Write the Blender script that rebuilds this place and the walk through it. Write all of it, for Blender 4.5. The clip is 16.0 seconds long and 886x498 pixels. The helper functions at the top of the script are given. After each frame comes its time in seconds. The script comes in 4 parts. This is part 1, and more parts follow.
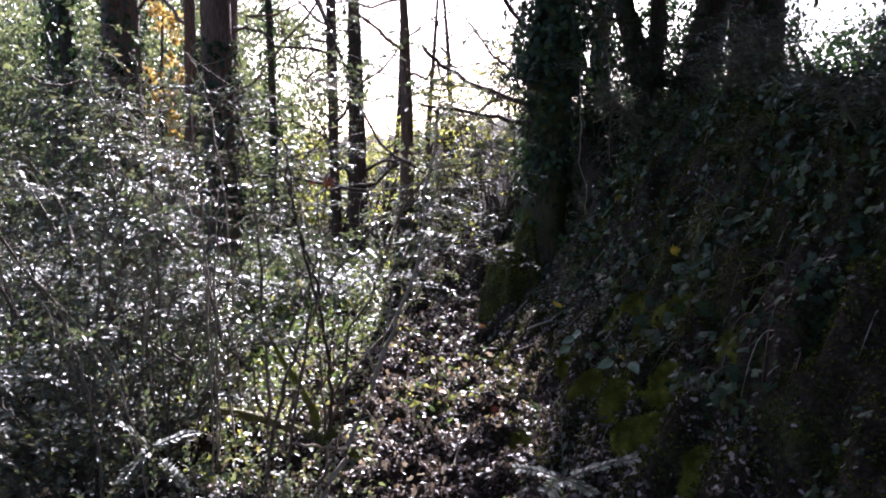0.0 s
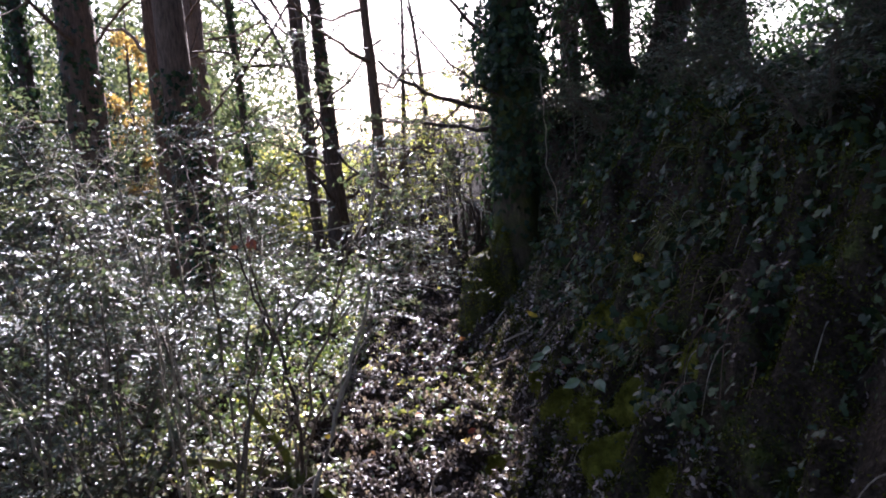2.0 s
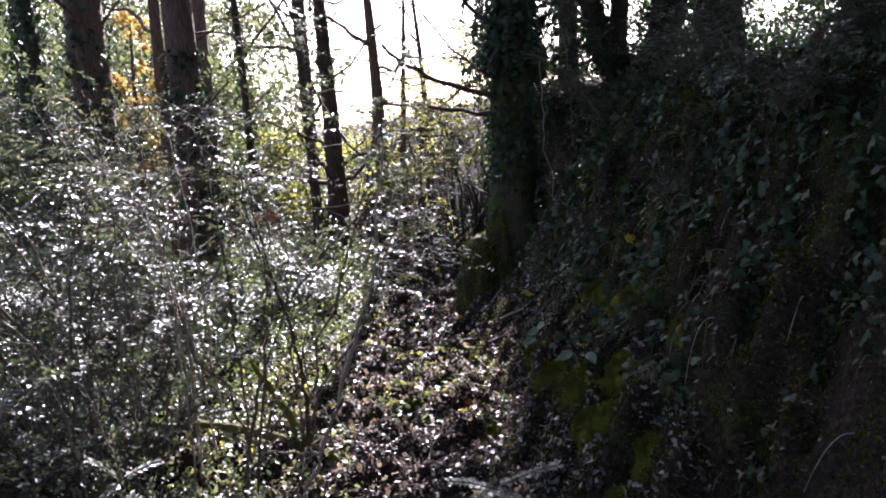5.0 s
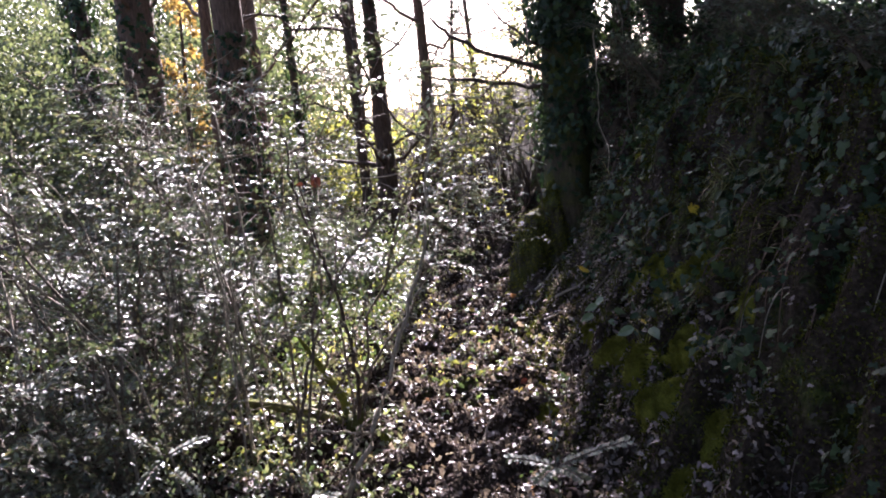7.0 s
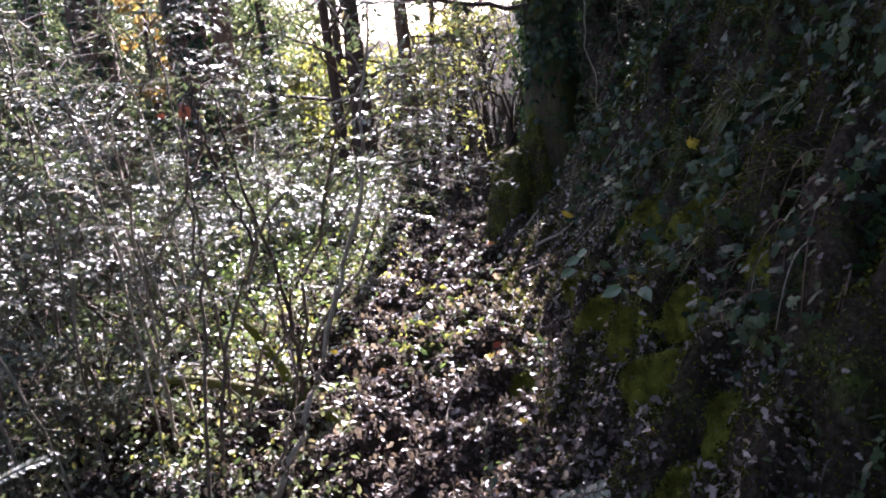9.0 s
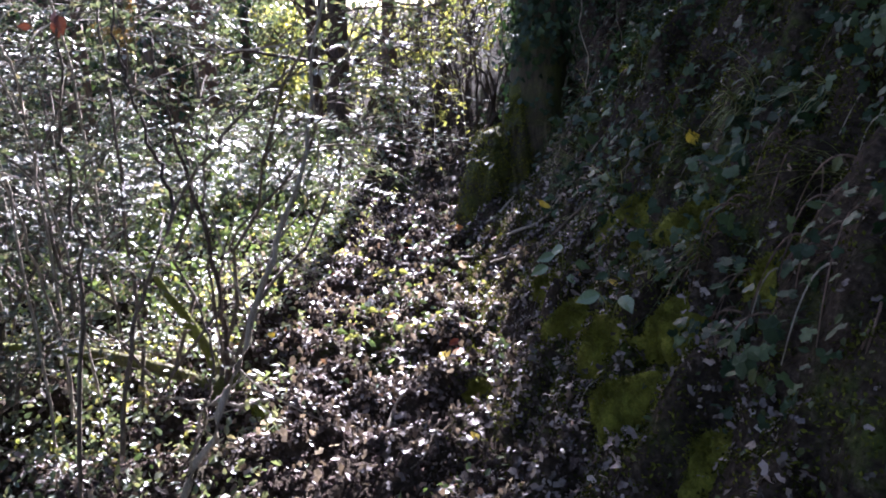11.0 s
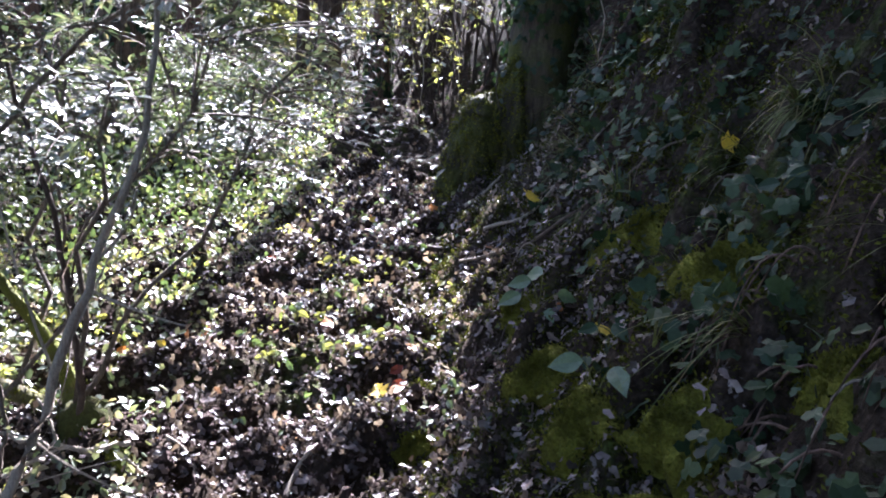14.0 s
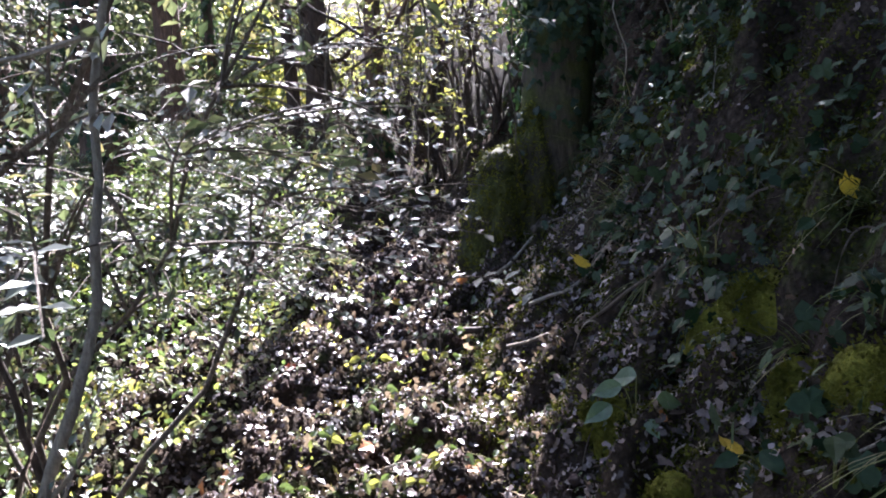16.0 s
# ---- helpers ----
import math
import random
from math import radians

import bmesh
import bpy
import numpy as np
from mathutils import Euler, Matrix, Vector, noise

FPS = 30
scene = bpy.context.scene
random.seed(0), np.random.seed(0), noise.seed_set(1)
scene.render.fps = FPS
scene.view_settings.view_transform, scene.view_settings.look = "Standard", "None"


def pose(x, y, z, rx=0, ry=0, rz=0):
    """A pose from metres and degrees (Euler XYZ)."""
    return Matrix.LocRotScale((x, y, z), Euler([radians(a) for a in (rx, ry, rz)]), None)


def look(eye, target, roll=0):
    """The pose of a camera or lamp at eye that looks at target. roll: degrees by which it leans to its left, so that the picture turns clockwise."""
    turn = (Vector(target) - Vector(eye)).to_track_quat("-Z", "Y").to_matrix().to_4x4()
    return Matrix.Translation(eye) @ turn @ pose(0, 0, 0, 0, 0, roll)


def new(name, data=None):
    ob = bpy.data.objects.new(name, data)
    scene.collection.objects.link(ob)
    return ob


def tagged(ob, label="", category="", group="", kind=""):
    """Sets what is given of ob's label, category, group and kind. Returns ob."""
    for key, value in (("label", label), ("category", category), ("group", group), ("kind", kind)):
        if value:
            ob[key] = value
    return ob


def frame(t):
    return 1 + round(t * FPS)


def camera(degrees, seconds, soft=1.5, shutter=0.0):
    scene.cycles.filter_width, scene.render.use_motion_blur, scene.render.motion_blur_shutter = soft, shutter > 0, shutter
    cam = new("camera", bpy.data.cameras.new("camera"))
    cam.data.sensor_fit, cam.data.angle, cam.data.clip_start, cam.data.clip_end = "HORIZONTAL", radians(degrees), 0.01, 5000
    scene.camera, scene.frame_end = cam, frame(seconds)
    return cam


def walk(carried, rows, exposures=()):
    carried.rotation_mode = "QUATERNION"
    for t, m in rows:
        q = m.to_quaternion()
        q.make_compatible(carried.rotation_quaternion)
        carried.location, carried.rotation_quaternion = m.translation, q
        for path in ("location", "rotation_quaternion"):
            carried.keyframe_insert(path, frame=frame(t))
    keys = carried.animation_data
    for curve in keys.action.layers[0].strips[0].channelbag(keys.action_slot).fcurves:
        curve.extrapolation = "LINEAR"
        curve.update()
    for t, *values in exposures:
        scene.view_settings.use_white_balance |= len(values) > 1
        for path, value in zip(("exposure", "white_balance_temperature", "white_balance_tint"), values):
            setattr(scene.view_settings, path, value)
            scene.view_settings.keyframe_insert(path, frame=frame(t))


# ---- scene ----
# ---------------------------------------------------------------- camera
cam = camera(57.3, 16.0, soft=1.9)
ROWS = [
    (0.0, -0.273, 0.101, 1.597, -1.47, -5.00, -0.07),
    (0.5, -0.181, -0.036, 1.826, -0.98, -4.70, -1.94),
    (1.0, -0.144, 0.021, 1.801, -1.61, -4.16, -4.00),
    (1.5, -0.050, 0.197, 1.753, -1.10, -7.41, -4.45),
    (2.0, -0.053, 0.170, 1.752, -1.48, -5.49, -4.96),
    (2.5, -0.061, 0.054, 1.774, -0.84, -5.72, -5.09),
    (3.0, -0.064, 0.013, 1.771, -1.13, -6.11, -4.83),
    (3.5, -0.068, -0.044, 1.787, -0.96, -5.43, -5.74),
    (6.0, -0.102, 0.004, 1.676, -0.95, -8.30, -1.96),
    (6.5, -0.090, 0.132, 1.651, 2.12, -8.91, -2.01),
    (7.0, -0.105, 0.115, 1.663, 1.94, -7.35, -5.25),
    (7.5, -0.076, 0.174, 1.641, -0.04, -8.19, -7.03),
    (8.0, -0.049, 0.317, 1.615, 0.27, -10.31, -7.41),
    (8.5, 0.013, 0.568, 1.606, 1.50, -11.27, -7.36),
    (11.0, 0.090, 1.171, 1.522, 0.00, -13.21, -0.61),
    (11.5, 0.093, 1.356, 1.524, 0.47, -14.32, -4.08),
    (12.0, 0.044, 1.454, 1.525, 6.80, -14.33, -6.60),
    (12.5, 0.097, 1.582, 1.546, 7.26, -14.75, -4.74),
    (13.0, 0.234, 1.771, 1.563, 9.86, -17.06, -0.88),
    (13.5, 0.276, 1.852, 1.589, 10.74, -15.85, -0.30),
    (14.0, 0.248, 1.998, 1.530, -0.36, -16.74, 4.74),
    (14.5, 0.165, 2.131, 1.539, 3.17, -20.28, -0.04),
    (15.0, 0.130, 2.192, 1.554, 4.92, -18.67, -1.92),
    (15.5, 0.130, 2.361, 1.546, -2.23, -15.17, 0.12),
    (16.0, 0.126, 2.515, 1.549, 0.23, -13.63, -2.29),
]
EXPOSURES = [(0.0, 2.95, 5800, 27), (3.5, 3.0, 5800, 27), (7.0, 3.25, 6150, 29), (8.5, 3.5, 6050, 29), (11.0, 3.65, 5700, 26), (12.5, 3.9, 5650, 27), (14.5, 3.9, 5600, 23), (16.0, 3.8, 5800, 23)]
walk(cam, [(t, pose(x, y, z, 90 + pitch, 0, yaw) @ pose(0, 0, 0, 0, 0, roll)) for t, x, y, z, yaw, pitch, roll in ROWS], EXPOSURES)

# ---------------------------------------------------------------- light
SUN_ELEVATION, SUN_LEFT = 34.0, -2.0          # degrees above the horizon, degrees to the left of straight ahead
sun_dir = Vector((-math.sin(radians(SUN_LEFT)) * math.cos(radians(SUN_ELEVATION)),
                  math.cos(radians(SUN_LEFT)) * math.cos(radians(SUN_ELEVATION)),
                  math.sin(radians(SUN_ELEVATION))))
world = bpy.data.worlds.new("sky")
scene.world = world
world.use_nodes = True
wn = world.node_tree.nodes
sky = wn.new("ShaderNodeTexSky")
sky.sky_type, sky.sun_disc = "NISHITA", False
sky.sun_elevation, sky.sun_rotation = radians(SUN_ELEVATION), radians(-SUN_LEFT)
sky.air_density, sky.dust_density = 1.0, 3.0
world.node_tree.links.new(sky.outputs[0], wn["Background"].inputs[0])
wn["Background"].inputs[1].default_value = 0.05
sun = new("sun", bpy.data.lights.new("sun", "SUN"))
sun.data.energy, sun.data.angle, sun.data.color = 5.0, radians(0.55), (1.0, 0.965, 0.91)
sun.matrix_world = look(sun_dir * 60, (0, 0, 0))

# ---------------------------------------------------------------- materials


def node_material(name):
    mat = bpy.data.materials.new(name)
    mat.use_nodes = True
    return mat, mat.node_tree.nodes, mat.node_tree.links, mat.node_tree.nodes["Principled BSDF"]


def ramp(nodes, links, source, stops):
    r = nodes.new("ShaderNodeValToRGB")
    while len(r.color_ramp.elements) < len(stops):
        r.color_ramp.elements.new(0.5)
    for e, (p, c) in zip(r.color_ramp.elements, stops):
        e.position, e.color = p, (*c, 1)
    links.new(source, r.inputs[0])
    return r.outputs[0]


def noise_tex(nodes, links, scale, detail=6, rough=0.6, stretch=None):
    co = nodes.new("ShaderNodeTexCoord")
    n = nodes.new("ShaderNodeTexNoise")
    n.inputs["Scale"].default_value, n.inputs["Detail"].default_value, n.inputs["Roughness"].default_value = scale, detail, rough
    if stretch:
        m = nodes.new("ShaderNodeMapping")
        m.inputs["Scale"].default_value = stretch
        links.new(co.outputs["Object"], m.inputs[0])
        links.new(m.outputs[0], n.inputs["Vector"])
    else:
        links.new(co.outputs["Object"], n.inputs["Vector"])
    return n.outputs["Fac"]


def mixed(nodes, links, fac, a, b, kind="MIX"):
    m = nodes.new("ShaderNodeMix")
    m.data_type, m.blend_type = "RGBA", kind
    for src, sock in ((fac, m.inputs[0]), (a, m.inputs[6]), (b, m.inputs[7])):
        if isinstance(src, (int, float)):
            sock.default_value = src
        elif isinstance(src, tuple):
            sock.default_value = (*src, 1)
        else:
            links.new(src, sock)
    return m.outputs[2]


def bumped(nodes, links, shader, height, strength, distance):
    b = nodes.new("ShaderNodeBump")
    b.inputs["Strength"].default_value, b.inputs["Distance"].default_value = strength, distance
    links.new(height, b.inputs["Height"])
    links.new(b.outputs[0], shader.inputs["Normal"])


def leaf_material(name, stops, roughness=0.4, translucent=0.35, specular=0.5):
    """A leaf: its colour varies from leaf to leaf, and light shines through it."""
    mat, nodes, links, shader = node_material(name)
    geo = nodes.new("ShaderNodeNewGeometry")
    colour = ramp(nodes, links, geo.outputs["Random Per Island"], stops)
    blotch = noise_tex(nodes, links, 90, 3)
    colour = mixed(nodes, links, 0.55, colour, ramp(nodes, links, blotch, [(0.3, (0.45, 0.42, 0.38)), (0.7, (1.0, 1.0, 1.0))]), "MULTIPLY")
    links.new(colour, shader.inputs["Base Color"])
    shader.inputs["Roughness"].default_value = roughness
    shader.inputs["Specular IOR Level"].default_value = specular
    thin = nodes.new("ShaderNodeBsdfTranslucent")
    warm = mixed(nodes, links, 0.5, colour, (1.0, 0.97, 0.62), "MULTIPLY")
    bright = mixed(nodes, links, 1.0, warm, (1.6, 1.6, 1.3), "MULTIPLY")
    links.new(bright, thin.inputs[0])
    mix = nodes.new("ShaderNodeMixShader")
    mix.inputs[0].default_value = translucent
    links.new(shader.outputs[0], mix.inputs[1])
    links.new(thin.outputs[0], mix.inputs[2])
    links.new(mix.outputs[0], nodes["Material Output"].inputs[0])
    return mat


def bark_material(name, dark, light, moss=None, moss_at=0.55, scale=9, roughness=0.9):
    mat, nodes, links, shader = node_material(name)
    grain = noise_tex(nodes, links, scale, 8, 0.65, (6, 6, 1))
    fine = noise_tex(nodes, links, scale * 7, 4)
    colour = ramp(nodes, links, grain, [(0.3, dark), (0.7, light)])
    colour = mixed(nodes, links, 0.5, colour, ramp(nodes, links, fine, [(0.35, (0.55, 0.52, 0.5)), (0.7, (1.1, 1.1, 1.1))]), "MULTIPLY")
    if moss:
        patch = ramp(nodes, links, noise_tex(nodes, links, 3.2, 5), [(moss_at - 0.08, (0, 0, 0)), (moss_at + 0.06, (1, 1, 1))])
        green = ramp(nodes, links, fine, [(0.3, tuple(c * 0.5 for c in moss)), (0.75, moss)])
        colour = mixed(nodes, links, patch, colour, green)
    links.new(colour, shader.inputs["Base Color"])
    shader.inputs["Roughness"].default_value = roughness
    shader.inputs["Specular IOR Level"].default_value = 0.25
    bumped(nodes, links, shader, grain, 0.7, 0.02)
    return mat


def soil_material(name, dark, mid, pale):
    mat, nodes, links, shader = node_material(name)
    broad, fine = noise_tex(nodes, links, 2.2, 6), noise_tex(nodes, links, 45, 6)
    earth = ramp(nodes, links, fine, [(0.3, dark), (0.55, mid), (0.75, pale)])
    moss = ramp(nodes, links, fine, [(0.3, (0.020, 0.035, 0.008)), (0.7, (0.075, 0.10, 0.02))])
    patch = ramp(nodes, links, broad, [(0.53, (0, 0, 0)), (0.66, (0.8, 0.8, 0.8))])
    broken = ramp(nodes, links, noise_tex(nodes, links, 17, 4), [(0.42, (0, 0, 0)), (0.6, (1, 1, 1))])
    patch = mixed(nodes, links, 1.0, patch, broken, "MULTIPLY")
    links.new(mixed(nodes, links, patch, earth, moss), shader.inputs["Base Color"])
    shader.inputs["Roughness"].default_value = 1.0
    shader.inputs["Specular IOR Level"].default_value = 0.06
    bumped(nodes, links, shader, fine, 0.9, 0.03)
    return mat


def moss_material():
    mat, nodes, links, shader = node_material("moss")
    broad, fine = noise_tex(nodes, links, 14, 5), noise_tex(nodes, links, 160, 4)
    tone = ramp(nodes, links, broad, [(0.3, (0.07, 0.075, 0.012)), (0.7, (0.26, 0.26, 0.04))])
    links.new(mixed(nodes, links, 0.7, tone, ramp(nodes, links, fine, [(0.3, (0.4, 0.4, 0.35)), (0.7, (1.2, 1.2, 1.1))]), "MULTIPLY"), shader.inputs["Base Color"])
    shader.inputs["Roughness"].default_value = 1.0
    shader.inputs["Specular IOR Level"].default_value = 0.1
    bumped(nodes, links, shader, fine, 1.0, 0.02)
    return mat


SOIL = soil_material("forest_soil", (0.014, 0.010, 0.008), (0.036, 0.027, 0.020), (0.08, 0.062, 0.048))
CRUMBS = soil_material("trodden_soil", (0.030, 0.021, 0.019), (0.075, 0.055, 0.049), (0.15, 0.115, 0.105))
MOSS = moss_material()
BARK_DARK = bark_material("dark_bark", (0.022, 0.016, 0.013), (0.10, 0.075, 0.06))
BARK_MOSSY = bark_material("mossy_bark", (0.028, 0.022, 0.017), (0.12, 0.10, 0.075), (0.075, 0.085, 0.02), 0.52)
BARK_RED = bark_material("reddish_bark", (0.045, 0.029, 0.022), (0.21, 0.14, 0.105))
TWIG = bark_material("twig_bark", (0.05, 0.04, 0.032), (0.20, 0.165, 0.13), scale=30)
TWIG_PALE = bark_material("pale_twig_bark", (0.20, 0.17, 0.135), (0.42, 0.37, 0.30), scale=30)
BARK_BURL = bark_material("moss_grown_bark", (0.022, 0.018, 0.012), (0.09, 0.08, 0.05), (0.075, 0.08, 0.018), 0.45, 14)
STEM_MOSSY = bark_material("mossy_stem_bark", (0.05, 0.04, 0.03), (0.16, 0.13, 0.09), (0.17, 0.19, 0.03), 0.45, 30)
BOX_LEAF = leaf_material("small_shiny_leaf", [(0.0, (0.030, 0.046, 0.026)), (0.55, (0.062, 0.085, 0.050)), (0.9, (0.12, 0.135, 0.085)), (1.0, (0.20, 0.17, 0.10))], 0.5, 0.26, specular=1.0)
FAR_LEAF = leaf_material("far_dull_leaf", [(0.0, (0.035, 0.05, 0.03)), (0.6, (0.08, 0.10, 0.055)), (1.0, (0.15, 0.16, 0.09))], 0.55, 0.36)
GREEN_LEAF = leaf_material("soft_green_leaf", [(0.0, (0.04, 0.066, 0.025)), (0.6, (0.085, 0.125, 0.045)), (1.0, (0.16, 0.19, 0.08))], 0.45, 0.3, specular=0.9)
LIME_LEAF = leaf_material("yellow_green_leaf", [(0.0, (0.10, 0.125, 0.04)), (0.6, (0.19, 0.20, 0.062)), (1.0, (0.29, 0.265, 0.08))], 0.5, 0.56)
AUTUMN_LEAF = leaf_material("amber_leaf", [(0.0, (0.18, 0.11, 0.04)), (0.6, (0.28, 0.18, 0.06)), (1.0, (0.36, 0.28, 0.11))], 0.5, 0.35)
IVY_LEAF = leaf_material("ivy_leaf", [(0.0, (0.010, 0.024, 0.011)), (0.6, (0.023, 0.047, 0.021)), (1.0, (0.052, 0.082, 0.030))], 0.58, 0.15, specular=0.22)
PALE_HERB = leaf_material("pale_herb_leaf", [(0.0, (0.06, 0.085, 0.04)), (0.5, (0.12, 0.145, 0.075)), (0.9, (0.21, 0.22, 0.13)), (1.0, (0.28, 0.23, 0.14))], 0.48, 0.3, specular=0.9)
BANK_LEAF = leaf_material("dull_bank_leaf", [(0.0, (0.022, 0.038, 0.016)), (0.6, (0.045, 0.065, 0.025)), (1.0, (0.09, 0.10, 0.04))], 0.6, 0.2, specular=0.25)
BANK_MOSS = leaf_material("dull_moss", [(0.0, (0.022, 0.022, 0.007)), (0.6, (0.048, 0.055, 0.012)), (1.0, (0.12, 0.13, 0.022))], 1.0, 0.2, specular=0.05)
PALE_LEAF = leaf_material("grey_green_leaf", [(0.0, (0.06, 0.11, 0.055)), (1.0, (0.12, 0.18, 0.10))], 0.4, 0.3)
DEAD_LEAF = leaf_material("dead_leaf", [(0.0, (0.022, 0.016, 0.015)), (0.35, (0.065, 0.047, 0.043)), (0.65, (0.15, 0.115, 0.107)), (0.9, (0.27, 0.215, 0.205)), (0.97, (0.34, 0.29, 0.28)), (1.0, (0.26, 0.11, 0.05))], 0.5, 0.2, specular=0.7)
ORANGE_LEAF = leaf_material("orange_leaf", [(0.0, (0.36, 0.12, 0.03)), (1.0, (0.48, 0.20, 0.06))], 0.5, 0.3)
YELLOW_LEAF = leaf_material("yellow_leaf", [(0.0, (0.60, 0.42, 0.04)), (1.0, (0.68, 0.50, 0.06))], 0.5, 0.35)
WITHERED_LEAF = leaf_material("withered_leaf", [(0.0, (0.05, 0.018, 0.013)), (1.0, (0.10, 0.03, 0.02))], 0.6, 0.12)
RED_LEAF = leaf_material("red_leaf", [(0.0, (0.20, 0.045, 0.03)), (1.0, (0.30, 0.07, 0.04))], 0.5, 0.25)

# ---------------------------------------------------------------- mesh helpers
rng = np.random.default_rng(7)


def mesh_from(name, verts, faces, material, smooth=False):
    """A mesh from arrays of vertices and of equal-sided faces."""
    faces = np.asarray(faces, np.int32)
    me = bpy.data.meshes.new(name)
    n, k = faces.shape
    me.vertices.add(len(verts))
    me.vertices.foreach_set("co", np.asarray(verts, np.float32).ravel())
    me.loops.add(n * k)
    me.loops.foreach_set("vertex_index", faces.ravel())
    me.polygons.add(n)
    me.polygons.foreach_set("loop_start", np.arange(0, n * k, k, dtype=np.int32))
    me.polygons.foreach_set("use_smooth", np.full(n, smooth))
    me.update(calc_edges=True)
    me.materials.append(material)
    return me


def piece(name, arrays, material, parent=None, label="", smooth=False, kind=""):
    ob = new(name, mesh_from(name, *arrays, material, smooth))
    if parent is not None:
        ob.parent = parent
    return tagged(ob, label=label, kind=kind)


def joined(list_of_arrays):
    verts, faces, at = [], [], 0
    for v, f in list_of_arrays:
        verts.append(v)
        faces.append(np.asarray(f) + at)
        at += len(v)
    return np.concatenate(verts), np.concatenate(faces)


def tube(points, radii, sides=6, rough=0.0, seed=0):
    """A bent, tapering round stem along points, with closed ends. Quads."""
    p = np.asarray(points, float)
    r = np.broadcast_to(np.asarray(radii, float), (len(p),))
    d = np.gradient(p, axis=0)
    d /= np.linalg.norm(d, axis=1, keepdims=True) + 1e-9
    ref = np.where(np.abs(d[:, 2:3]) > 0.9, np.array([[1.0, 0, 0]]), np.array([[0, 0, 1.0]]))
    a = np.cross(d, ref)
    a /= np.linalg.norm(a, axis=1, keepdims=True) + 1e-9
    b = np.cross(d, a)
    ang = np.linspace(0, 2 * np.pi, sides, endpoint=False)
    rr = np.repeat(r[:, None], sides, 1)
    if rough:
        g = np.random.default_rng(seed)
        along = np.concatenate([[0], np.cumsum(np.linalg.norm(np.diff(p, axis=0), axis=1))])[:, None] / max(float(r.max()), 1e-4)
        for k in range(9):
            rr = rr * (1 + rough * 0.55 * np.sin(g.integers(1, 4 + k) * ang[None] + g.uniform(0.3, 1.6) * along * (1 + 0.3 * k) + g.uniform(0, 6.28)))
    v = p[:, None] + rr[..., None] * (np.cos(ang)[None, :, None] * a[:, None] + np.sin(ang)[None, :, None] * b[:, None])
    v = np.concatenate([v.reshape(-1, 3), p[:1], p[-1:]])
    n = len(p)
    i, j = np.meshgrid(np.arange(n - 1), np.arange(sides), indexing="ij")
    f = np.stack([i * sides + j, i * sides + (j + 1) % sides, (i + 1) * sides + (j + 1) % sides, (i + 1) * sides + j], -1).reshape(-1, 4)
    jj = np.arange(sides)
    top = np.stack([(n - 1) * sides + jj, (n - 1) * sides + (jj + 1) % sides, np.full(sides, n * sides + 1), np.full(sides, n * sides + 1)], -1)
    return v, np.concatenate([f, top])


def stem(points, radii, sides=6, rough=0.0, seed=0):
    return tube(points, radii, sides, rough, seed)


def bezier(a, b, c, n=8):
    s = np.linspace(0, 1, n)[:, None]
    a, b, c = (np.asarray(q, float) for q in (a, b, c))
    return (1 - s) ** 2 * a + 2 * s * (1 - s) * b + s * s * c


def wobbly(points, amount, seed):
    g = np.random.default_rng(seed)
    p = np.asarray(points, float)
    off = g.normal(size=p.shape) * amount
    off[0] *= 0
    return p + off


# outlines of single leaves, in units of their length, along +x with the face up
SMALL = (np.array([(0, 0, 0), (0.5, 0.27, 0.07), (1, 0, -0.03), (0.5, -0.27, 0.07)]), np.array([(0, 1, 2), (0, 2, 3)]))
BROAD = (np.array([(0, 0, 0), (0.3, 0.27, 0.07), (0.7, 0.22, 0.04), (1, 0, -0.10), (0.7, -0.22, 0.04), (0.3, -0.27, 0.07), (0.5, 0, -0.02)]),
         np.array([(0, 1, 6), (1, 2, 6), (2, 3, 6), (3, 4, 6), (4, 5, 6), (5, 0, 6)]))
CURLED = (np.array([(0, 0, 0.06), (0.25, 0.26, 0.15), (0.65, 0.25, 0.22), (1, 0.03, 0.12), (0.7, -0.24, 0.10), (0.3, -0.26, 0.20), (0.5, 0, 0.0)]), BROAD[1])
CLOD = (np.array([(-0.5, 0.1, 0), (0.5, -0.05, 0.05), (0.08, 0.42, -0.06), (-0.05, -0.46, 0.04), (0.1, -0.05, 0.38), (-0.04, 0.06, -0.36)]),
        np.array([(0, 3, 4), (3, 1, 4), (1, 2, 4), (2, 0, 4), (3, 0, 5), (1, 3, 5), (2, 1, 5), (0, 2, 5)]))
SHARD = (np.array([(0, 0.02, 0.02), (0.22, 0.30, 0.10), (0.48, 0.16, 0.03), (0.80, 0.27, 0.12), (1.0, -0.06, 0.02), (0.62, -0.30, 0.09), (0.30, -0.14, 0.0), (0.5, 0.02, 0.04)]),
         np.array([(i, (i + 1) % 7, 7) for i in range(7)]))
LOBED = (np.array([(0, 0, 0), (-0.12, 0.30, 0.02), (0.18, 0.48, -0.03), (0.36, 0.25, 0.03), (0.70, 0.32, -0.02), (1.0, 0, -0.08), (0.70, -0.32, -0.02),
                   (0.36, -0.25, 0.03), (0.18, -0.48, -0.03), (-0.12, -0.30, 0.02), (0.3, 0, 0.03)]),
         np.array([(i, (i + 1) % 10, 10) for i in range(10)]))


